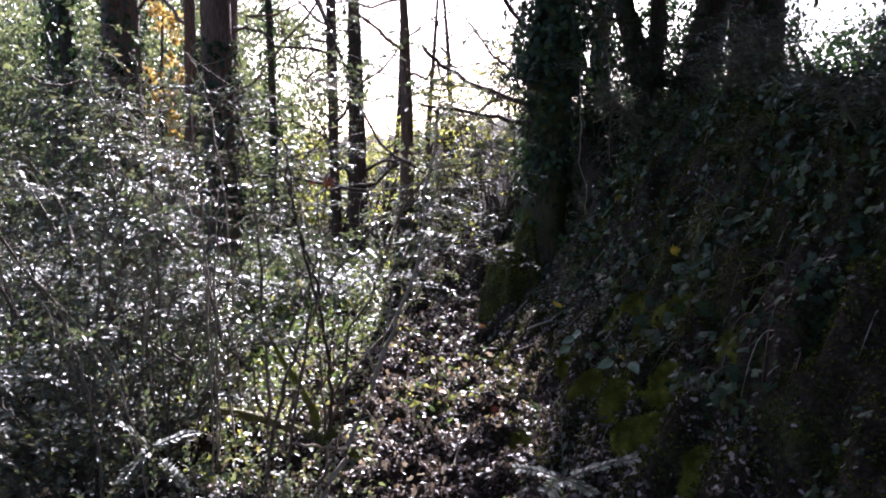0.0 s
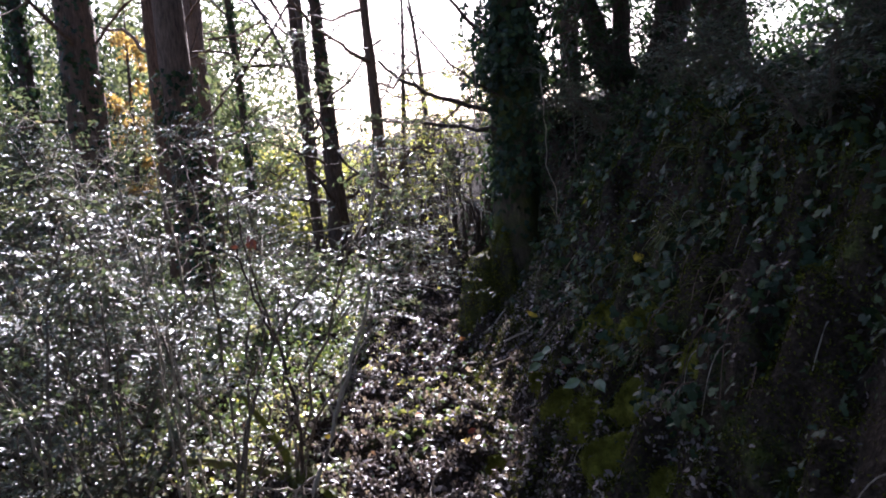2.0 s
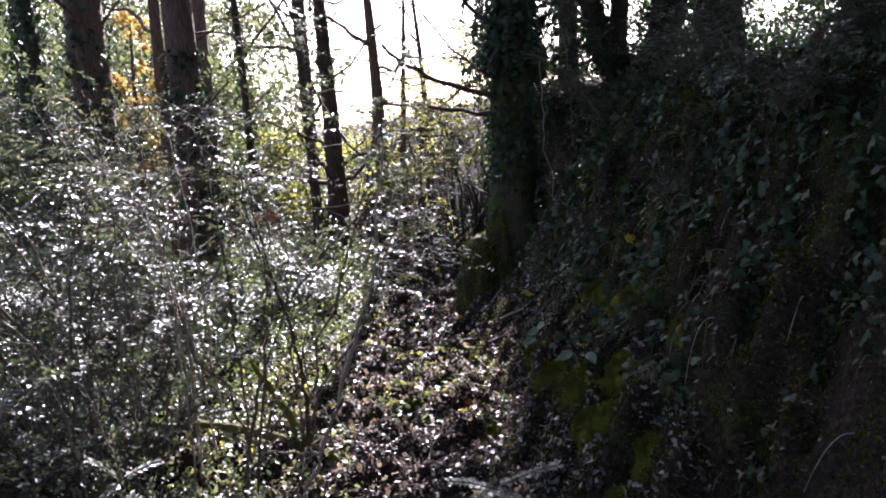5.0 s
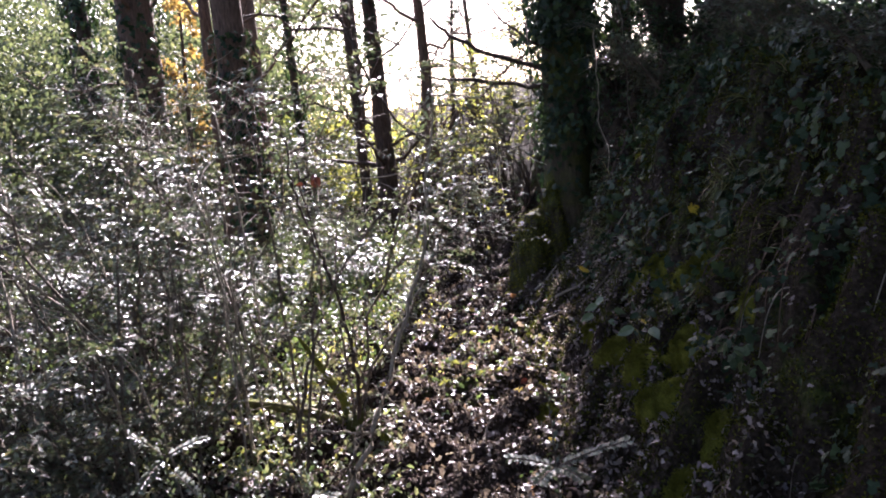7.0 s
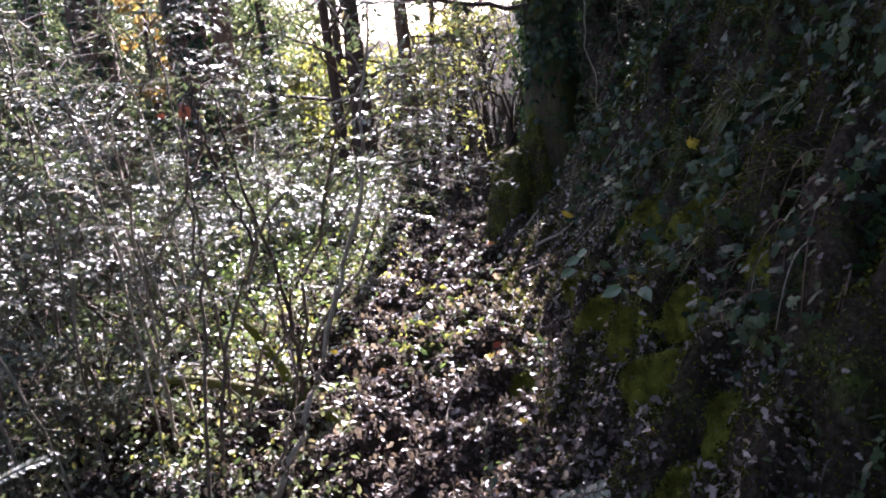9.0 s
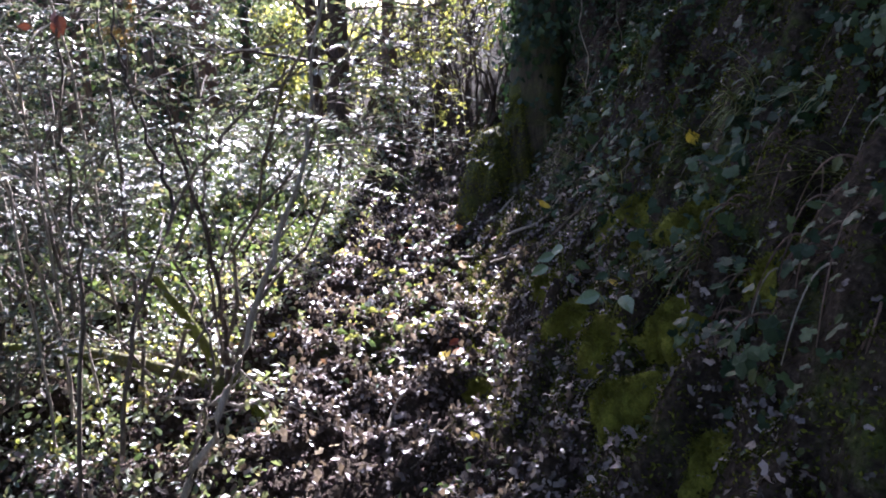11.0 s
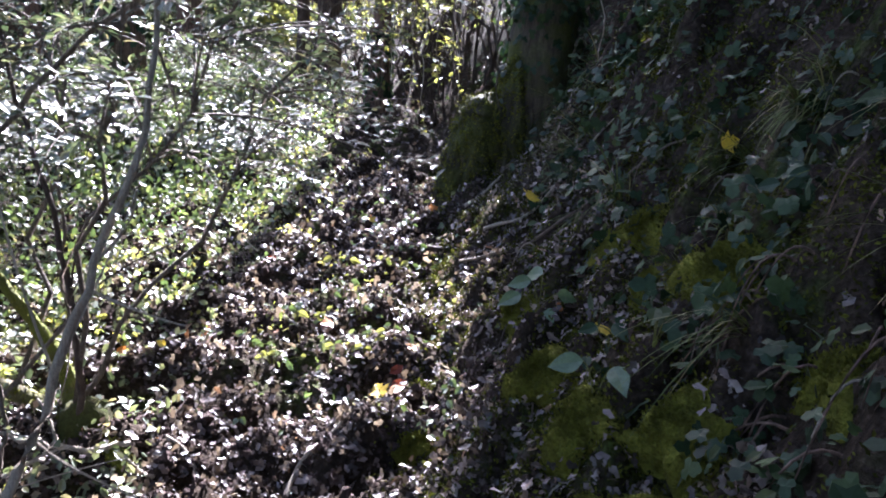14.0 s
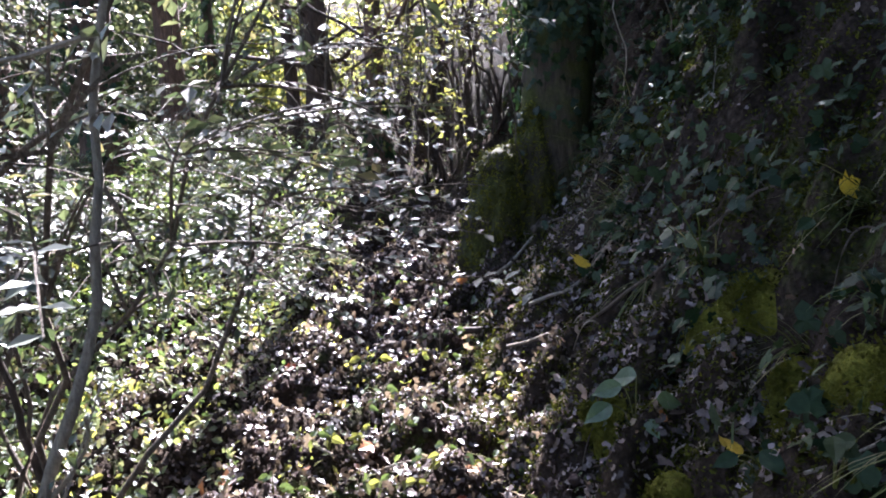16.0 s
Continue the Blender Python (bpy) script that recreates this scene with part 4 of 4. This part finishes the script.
leaning_stem("bare_shoot", [(-0.80, 3.45, 0.18), (-0.66, 3.46, 0.40), (-0.60, 3.46, 0.62), (-0.63, 3.46, 0.85)], 0.007, 0.003, "crooked bare shoot beside the path", TWIG, "shoot", 3, 0, 13, 6)
# bare pale shoots that arch through the shrubs
g = np.random.default_rng(19)
for n in range(22):
    x, y = float(g.uniform(-2.3, -0.95)), float(g.uniform(3.2, 4.5))
    z = float(height(x, y))
    h, a = float(g.uniform(0.9, 1.9)), float(g.uniform(1.3, 5.2))
    r = float(g.uniform(0.15, 0.6))
    leaning_stem("bare_shoot", [(x, y, z - 0.02), (x + 0.2 * r * math.cos(a), y + 0.2 * r * math.sin(a), z + 0.45 * h), (x + 0.6 * r * math.cos(a), y + 0.6 * r * math.sin(a), z + 0.8 * h),
                                (x + 1.2 * r * math.cos(a), y + 1.2 * r * math.sin(a), z + h), (x + 1.7 * r * math.cos(a), y + 1.7 * r * math.sin(a), z + 1.02 * h)],
                 float(g.uniform(0.004, 0.009)), 0.002, "thin bare arching shoot among the shrubs", TWIG_PALE if n % 3 else TWIG, "shoot", 3, 0, 60 + n, 6)
# a long drooping limb of a conifer, hanging over the path bend
leaning_stem("drooping_branch", [(-2.2, 8.25, 4.6), (-1.7, 7.6, 3.9), (-1.12, 7.0, 3.1), (-0.80, 6.85, 2.2), (-0.62, 6.82, 1.86), (-0.35, 6.84, 1.68), (-0.10, 6.84, 1.58)], 0.016, 0.007,
                    "long bare dark branch drooping from a conifer", BARK_DARK, "branch", 6, 0, 12)

withered = leaning_stem("withered_shoot", [(-0.81, 2.89, 0.2), (-0.66, 2.79, 1.1), (-0.56, 2.59, 1.60)], 0.007, 0.002, "bare shoot with withered red-brown leaves", TWIG, "shoot", 2, 0, 91, 6)
gw = np.random.default_rng(92)
for n in range(4):
    at = np.array([[-0.56, 2.59, 1.60]]) + gw.normal(0, 0.014, (1, 3))
    under(withered, "leaf", leaves(at, unit(1, gw) + (0, 0, -0.6), unit(1, gw) + (0, -0.5, 0.3), np.array([gw.uniform(0.022, 0.036)]), OVATE), WITHERED_LEAF)

# sprig standing in the path, with three leafy arms


def sprig(x, y, top, arms, seed, label):
    g = np.random.default_rng(seed)
    z = float(height(x, y))
    e = thing("sprig", x, y, z, label, "sprig", "sprigs beside the path")
    main = bezier((x, y, z), (x + 0.03, y + 0.02, (z + top) / 2), (x, y, top), 12)
    shoots = [main] + [bezier(main[9], main[9] + np.array(a) * 0.5 + (0, 0, 0.012), main[9] + np.array(a), 8) for a in arms]
    for c in shoots:
        sh = under(e, "shoot", stem(c, np.linspace(0.003, 0.0012, len(c)), 5), TWIG)
        n = 46
        t = np.linspace(0.35 if c is main else 0.12, 1, n)
        at = np.stack([np.interp(t, np.linspace(0, 1, len(c)), c[:, k]) for k in range(3)], -1)
        d = np.gradient(at, axis=0)
        d /= np.linalg.norm(d, axis=1, keepdims=True)
        side = np.cross(d, (0.1, -0.3, 1.0)) * np.where(np.arange(n) % 2, 1, -1)[:, None]
        v, f = leaves(at, side + d * 0.5, np.array([(0.0, 0.0, 1.0)]) + g.normal(0, 0.34, (n, 3)), g.uniform(0.013, 0.026, n), SMALL)
        piece("foliage", (v - np.array(e.location), f), BOX_LEAF, sh, kind="stuff")


sprig(0.04, 1.9, 1.09, [(-0.11, 0.0, 0.03), (0.17, 0.0, 0.05), (-0.05, -0.08, 0.0), (0.05, -0.08, 0.0)], 5, "leafy evergreen sprig standing up from the path")
sprig(-0.88, 2.15, 0.90, [(-0.10, 0.08, 0.07), (0.08, 0.05, -0.05), (0.03, -0.10, -0.06)], 6, "leafy evergreen sprig beside the path")
sprig(-1.05, 2.35, 0.99, [(-0.07, -0.05, 0.09), (0.11, 0.06, 0.03), (-0.04, -0.12, -0.05)], 7, "leafy evergreen sprig beside the path")
sprig(-0.70, 2.6, 0.68, [(-0.05, 0.09, 0.06), (0.10, -0.06, 0.02), (0.0, -0.1, -0.05)], 8, "leafy evergreen sprig beside the path")

# ---------------------------------------------------------------- moss cushions on the bank
for n, (x, y, r, h) in enumerate([(0.56, 4.05, 0.11, 0.06), (0.64, 3.72, 0.13, 0.07), (0.22, 4.18, 0.08, 0.04), (0.62, 3.45, 0.12, 0.06), (0.80, 3.55, 0.12, 0.06), (0.94, 3.85, 0.13, 0.05),
                                  (0.90, 4.5, 0.15, 0.05), (0.86, 4.1, 0.09, 0.05), (0.80, 3.1, 0.13, 0.06), (1.05, 3.4, 0.11, 0.05), (0.55, 4.6, 0.10, 0.04), (0.62, 3.0, 0.11, 0.05)]):
    g = np.random.default_rng(500 + n)
    z = float(height(x, y))
    cushion = thing("moss_cushion", x, y, z, "yellow-green moss cushion growing on the bank", "moss", "moss cushions on the bank")
    a, q = np.meshgrid(np.linspace(0, 2 * np.pi, 40, endpoint=False), np.linspace(0, 1, 14), indexing="ij")
    edge = r * (1 + 0.22 * np.sin(3 * a + n) + 0.13 * np.sin(5 * a + 2.3 * n) + 0.08 * np.sin(9 * a))
    nn = slope_normal(np.array([x]), np.array([y]))[0] * 0.5 + np.array([-0.45, -0.1, 0.75]) * 0.5
    nn = nn / np.linalg.norm(nn)
    along = np.cross(nn, (1.0, 0, 0))
    along = along / np.linalg.norm(along)
    up = np.cross(along, nn)
    flat = edge[..., None] * q[..., None] * (np.cos(a)[..., None] * along + 1.1 * np.sin(a)[..., None] * up)
    lift = h * np.clip(1 - q ** 2.4, 0, 1) * (1 + 0.4 * waves(edge * q * np.cos(a) + x, edge * q * np.sin(a) + y, 0.07, n)) - 0.035 * q ** 3
    cv = np.array([x, y, z]) + flat + lift[..., None] * nn
    i, j = np.meshgrid(np.arange(40), np.arange(13), indexing="ij")
    cf = np.stack([i * 14 + j, i * 14 + j + 1, (i + 1) % 40 * 14 + j + 1, (i + 1) % 40 * 14 + j], -1).reshape(-1, 4)
    flat_v = cv.reshape(-1, 3)
    under(cushion, "pad", (flat_v, cf), MOSS, smooth=True)
    pick = flat_v[g.integers(0, len(flat_v), 1500)] + g.normal(0, 0.006, (1500, 3))
    under(cushion, "moss_shoot", leaves(pick, unit(1500, g) * 0.7 + nn, unit(1500, g), g.uniform(0.007, 0.016, 1500), SMALL), MOSS, kind="stuff")

# ---------------------------------------------------------------- sticks and dead stems


def stick(name, a, b, r, label, bark=TWIG_PALE, bend=0.03, seed=0, lift=0.02, group="sticks on the ground"):
    """A dead stick lying along the ground between two places of the plan."""
    g = np.random.default_rng(seed)
    t = np.linspace(0, 1, 14)
    x, y = a[0] + (b[0] - a[0]) * t, a[1] + (b[1] - a[1]) * t
    side = np.array([-(b[1] - a[1]), b[0] - a[0]])
    off = bend * np.sin(t * 3.1 + g.uniform(0, 1)) + 0.3 * bend * np.sin(t * 9 + g.uniform(0, 6))
    x, y = x + side[0] * off, y + side[1] * off
    z = height(x, y)
    z = np.convolve(np.pad(z, 3, "edge"), np.ones(7) / 7, "valid") + lift
    e = thing(name, float(x[0]), float(y[0]), float(z[0]), label, "stick", group)
    under(e, "stem", stem(np.stack([x, y, z], -1), np.linspace(r, r * 0.45, 14), 7, 0.08, seed), bark, smooth=True)
    return e


stick("stick", (0.34, 5.46), (1.12, 4.62), 0.0075, "long dead stick lying across the bank", TWIG, seed=1, lift=0.075)
stick("stick", (0.38, 6.44), (0.73, 6.60), 0.010, "pale dead stick against the tree roots", seed=2, lift=0.03)
stick("stick", (0.45, 5.6), (1.0, 5.5), 0.008, "thin dead stick lying on the bank", seed=3, lift=0.04)
stick("log", (-0.16, 5.80), (0.28, 5.96), 0.030, "dark damp log half sunk in the leaf litter", BARK_DARK, seed=4, lift=0.015)
stick("stick", (-0.11, 3.95), (0.01, 4.19), 0.007, "thin bent twig on the leaf litter", seed=5, bend=0.10)
stick("stick", (-0.45, 3.95), (-0.75, 4.15), 0.006, "thin bent twig on the leaf litter", seed=6, bend=0.15)
stick("stick", (-0.25, 4.9), (-0.42, 5.3), 0.006, "thin bent twig on the leaf litter", seed=7, bend=0.10)
stick("stick", (-0.35, 4.6), (0.05, 4.75), 0.005, "thin bent twig on the leaf litter", seed=8, bend=0.08)
stick("stick", (0.74, 3.75), (1.05, 3.80), 0.004, "forked dead twig lying on the bank", seed=9, bend=0.12, lift=0.03)
stick("stick", (-0.2, 9.2), (-0.65, 8.8), 0.012, "dead stick beside the path bend", seed=10)
g = np.random.default_rng(61)
for n in range(30):
    x, y = float(g.uniform(-1.2, 0.5)), float(g.uniform(3.3, 9.5))
    a = g.uniform(0, 6.28)
    L = g.uniform(0.12, 0.35)
    stick("stick", (x, y), (x + L * math.cos(a), y + L * math.sin(a)), g.uniform(0.003, 0.006), "thin broken twig on the leaf litter", TWIG if n % 2 else TWIG_PALE, 0.1, 700 + n, 0.015)
for n in range(46):
    x, y = float(g.uniform(0.55, 1.5)), float(g.uniform(2.2, 6.6))
    nn = slope_normal(np.array([x]), np.array([y]))[0]
    p = np.array([x, y, float(height(x, y))])
    L = g.uniform(0.10, 0.32)
    end = p + nn * g.uniform(0.03, 0.10) + np.array([-0.25 * L, g.normal() * 0.3 * L, -L])
    root = thing("hanging_root", *[float(q) for q in p], "thin dry root hanging from the bank", "root", "dry roots hanging from the bank")
    under(root, "strand", stem(bezier(p - nn * 0.02, p + nn * 0.07 + (0, 0, 0.03), end, 9), np.linspace(0.0035, 0.0015, 9), 5, 0.05, n), TWIG_PALE if n % 3 else TWIG, smooth=True)

# dry reddish roots and fronds hanging in a mass where the bank overhangs
for n in range(34):
    x, y = float(g.uniform(0.95, 1.35)), float(g.uniform(2.9, 3.8))
    nn = slope_normal(np.array([x]), np.array([y]))[0]
    p = np.array([x, y, float(height(x, y))])
    L = g.uniform(0.16, 0.38)
    end = p + nn * g.uniform(0.04, 0.12) + np.array([-0.3 * L, g.normal() * 0.25 * L, -L])
    root = thing("hanging_root", *[float(q) for q in p], "dry reddish-brown root hanging from the overhanging bank", "root", "reddish roots hanging from the bank")
    under(root, "strand", stem(bezier(p - nn * 0.02, p + nn * 0.10 + (0, 0, 0.02), end, 9), np.linspace(0.0042, 0.0016, 9), 5, 0.05, n), BARK_RED, smooth=True)

# vines hanging down the big tree and the hedge beyond it
for n, (x, y, z0, z1, m) in enumerate([(0.50, 6.72, 2.6, 0.95, 0), (1.05, 6.75, 2.5, 1.25, 0), (1.25, 6.6, 2.7, 1.35, 0), (-0.1, 9.2, 2.4, 0.75, 1), (0.12, 8.8, 2.3, 0.8, 1), (-0.3, 9.5, 2.2, 0.8, 1), (0.25, 8.4, 2.2, 0.9, 1),
                                       (0.05, 8.2, 1.7, 0.6, 1), (-0.15, 8.9, 1.9, 0.6, 1), (0.30, 8.9, 2.3, 0.8, 1), (-0.42, 9.85, 2.2, 0.6, 1)]):
    vine = thing("hanging_vine", x, y, z0, "thin leafy vine hanging beside the trunk" if m == 0 else "thin leafy vine hanging in front of the hedge", "vine", "hanging vines")
    c = wobbly(bezier((x, y + 0.1, z0), (x - 0.05, y - 0.02, (z0 + z1) / 2), (x + 0.02, y - 0.04, z1), 14), 0.012, n)
    under(vine, "strand", stem(c, np.linspace(0.006, 0.003, 14), 5), TWIG_PALE if n % 2 else TWIG, smooth=True)
    k = 26 if m else 10
    under(vine, "foliage", leaves(c[g.integers(0, 14, k)] + g.normal(0, 0.02, (k, 3)), unit(k, g), unit(k, g) * 0.5 + (0, -0.3, 0.8), g.uniform(0.025, 0.06, k), BROAD), LIME_LEAF if m else IVY_LEAF, kind="stuff")

# ---------------------------------------------------------------- single leaves and small plants


def loose_leaf(x, y, size, material, label, turn=0.0, up=0.35, shape=None, lift=0.03, z=None):
    zz = float(height(x, y)) if z is None else z
    nn = slope_normal(np.array([x]), np.array([y]))[0] + np.array([0, -up, 0.1])
    v, f = leaves(np.array([(0, 0, 0.0)]), np.array([(math.cos(turn), math.sin(turn), 0.2)]), nn[None], np.array([size]), shape or MAPLE)
    ob = piece("fallen_leaf", (v, f), material)
    ob.location = (x, y, zz + lift)
    return tagged(ob, label=label, category="leaf", group="coloured fallen leaves")


loose_leaf(-0.61, 4.80, 0.085, ORANGE_LEAF, "bright orange leaf lying on the litter", 0.3)
loose_leaf(-0.57, 4.76, 0.06, DEAD_LEAF, "pale curled leaf lying on the litter", 1.4, shape=CURLED)
loose_leaf(0.10, 4.45, 0.08, YELLOW_LEAF, "yellow leaf lying on the path", 2.0)
loose_leaf(0.13, 4.40, 0.06, ORANGE_LEAF, "orange leaf lying on the path", 0.7, shape=OVATE)
loose_leaf(1.06, 4.40, 0.072, YELLOW_LEAF, "yellow lobed leaf caught on the bank", 0.4, 0.9, lift=0.05)
loose_leaf(0.64, 5.55, 0.11, YELLOW_LEAF, "yellow lobed leaf caught beside the tree", 1.3, 0.9, lift=0.10)
loose_leaf(0.824, 5.54, 0.065, RED_LEAF, "red leaf caught on the bank", 1.0, 0.8, shape=OVATE, lift=0.05)
loose_leaf(0.728, 4.08, 0.085, YELLOW_LEAF, "amber leaf standing on the bank", 1.7, 1.0, shape=OVATE, lift=0.04)
loose_leaf(0.62, 4.28, 0.05, ORANGE_LEAF, "orange leaf standing on the bank", 1.2, 1.0, shape=OVATE, lift=0.04)
loose_leaf(0.18, 6.45, 0.06, ORANGE_LEAF, "orange leaf lying at the foot of the tree", 0.5, 0.8)
g = np.random.default_rng(62)
for n in range(22):
    x, y = float(g.uniform(-0.9, 0.3)), float(g.uniform(3.4, 7.0))
    loose_leaf(x, y, float(g.uniform(0.04, 0.07)), (ORANGE_LEAF, RED_LEAF, DEAD_LEAF, YELLOW_LEAF)[n % 4 if n % 8 else 2], ("orange", "red-brown", "brown", "yellow")[n % 4 if n % 8 else 2] + " leaf lying on the litter",
               float(g.uniform(0, 6.28)), 0.2, (OVATE, MAPLE, CURLED)[n % 3])


def herb(x, y, specs, material, label, lift=0.0):
    """A small plant: stalks that each carry one broad leaf. specs: (dx, dy, dz, length, turn)."""
    z = float(height(x, y)) + lift
    e = thing("broad_leaved_plant", x, y, z, label, "plant", "small plants beside the path")
    for k, (dx, dy, dz, L, turn) in enumerate(specs):
        tip = np.array([x + dx, y + dy, z + dz])
        st = under(e, "stalk", stem(bezier((x, y, z - 0.03), (x + dx * 0.3, y + dy * 0.3, z + dz * 0.8), tip, 6), np.linspace(0.0025, 0.0015, 6), 5), STEM_MOSSY)
        v, f = leaves(tip[None], np.array([(math.cos(turn), math.sin(turn), -0.35)]), np.array([(-0.25, -0.8, 0.75)]), np.array([L]), OVATE)
        piece("leaf", (v - np.array(e.location), f), material, st)


herb(0.57, 4.33, [(0.0, 0, 0.12, 0.09, 2.2), (-0.06, 0, 0.05, 0.085, 3.6), (0.05, 0, 0.06, 0.08, 0.3), (-0.03, 0.02, 0.09, 0.08, 3.0), (0.02, -0.03, 0.02, 0.06, 5.0)], PALE_LEAF, "grey-green broad-leaved seedling at the bank's foot")
herb(0.65, 3.76, [(-0.04, 0, 0.10, 0.09, 2.9), (0.03, -0.02, 0.10, 0.09, 4.9), (0.09, 0, 0.11, 0.08, 5.6)], PALE_LEAF, "arrow-leaved plant growing out of the moss")
herb(-0.04, 5.35, [(0, 0, 0.10, 0.07, 1.5), (0.03, 0, 0.06, 0.06, 0.3), (-0.03, 0, 0.06, 0.06, 3.0), (0, -0.03, 0.04, 0.06, 4.6)], LIME_LEAF, "bright green seedling on the path")
herb(-0.20, 5.62, [(0, 0, 0.06, 0.06, 1.5), (0.04, 0, 0.05, 0.06, 0.3), (-0.04, 0, 0.05, 0.06, 3.0)], LIME_LEAF, "bright green seedling on the path")
herb(-0.05, 4.62, [(0, 0, 0.05, 0.05, 1.5), (0.04, 0, 0.04, 0.05, 0.3), (-0.04, 0, 0.04, 0.05, 3.0)], LIME_LEAF, "bright green seedling on the path")
for n in range(26):
    x, y = float(g.uniform(0.55, 1.5)), float(g.uniform(3.4, 6.8))
    herb(x, y, [(float(g.normal() * 0.05), float(g.normal() * 0.03), float(g.uniform(0.03, 0.09)), float(g.uniform(0.04, 0.07)), float(g.uniform(0, 6.28))) for _ in range(4)],
         IVY_LEAF if n % 3 else BANK_LEAF, "dark broad-leaved plant growing on the bank" if n % 3 else "dull green broad-leaved plant growing on the bank")


def grass_tuft(x, y, blades, length, seed):
    """Drooping blades from one root."""
    g = np.random.default_rng(seed)
    z = float(height(x, y))
    e = thing("grass_tuft", x, y, z, "tuft of drooping dull green grass on the bank", "grass", "grass tufts on the bank")
    nn = slope_normal(np.array([x]), np.array([y]))[0]
    d = unit(blades, g) * 0.6 + nn + (-0.2, 0, 0.3)
    c = curves(np.repeat([[x, y, z]], blades, 0) + g.normal(0, 0.012, (blades, 3)), d, g.uniform(0.5, 1.1, blades) * length, g.uniform(0.6, 1.3, blades), 7)
    wide = np.cross(d, (0.2, 0.3, 1.0))
    wide /= np.linalg.norm(wide, axis=1, keepdims=True)
    w = (np.array([0.9, 1, 1, 0.9, 0.7, 0.45, 0.05]) * 0.0026)[None, :, None] * wide[:, None]
    v = np.stack([c - w, c + w], 2).reshape(-1, 3)
    k, i = np.meshgrid(np.arange(blades), np.arange(6), indexing="ij")
    b = (k * 7 + i) * 2
    under(e, "blade", (v, np.stack([b, b + 1, b + 3, b + 2], -1).reshape(-1, 4)), GRASS, kind="stuff")


GRASS = leaf_material("grass_blade", [(0.0, (0.05, 0.075, 0.02)), (0.6, (0.10, 0.12, 0.035)), (1.0, (0.22, 0.18, 0.10))], 0.65, 0.3, specular=0.25)
g = np.random.default_rng(88)
for n in range(26):
    y = float(g.uniform(3.2, 6.6))
    grass_tuft(float(foot(y) + g.uniform(0.5, 1.35)), y, int(g.integers(14, 30)), float(g.uniform(0.12, 0.28)), 900 + n)


# seedlings along the shaded edge of the path
for n in range(46):
    y = float(g.uniform(4.1, 7.2))
    x = float(foot(y) + g.uniform(-0.75, 0.12))
    herb(x, y, [(float(g.normal() * 0.035), float(g.normal() * 0.03), float(g.uniform(0.02, 0.06)), float(g.uniform(0.025, 0.05)), float(g.uniform(0, 6.28))) for _ in range(int(g.integers(4, 8)))],
         GREEN_LEAF if n % 3 else LIME_LEAF, "small green seedling at the edge of the path" if n % 3 else "yellow-green seedling at the edge of the path")
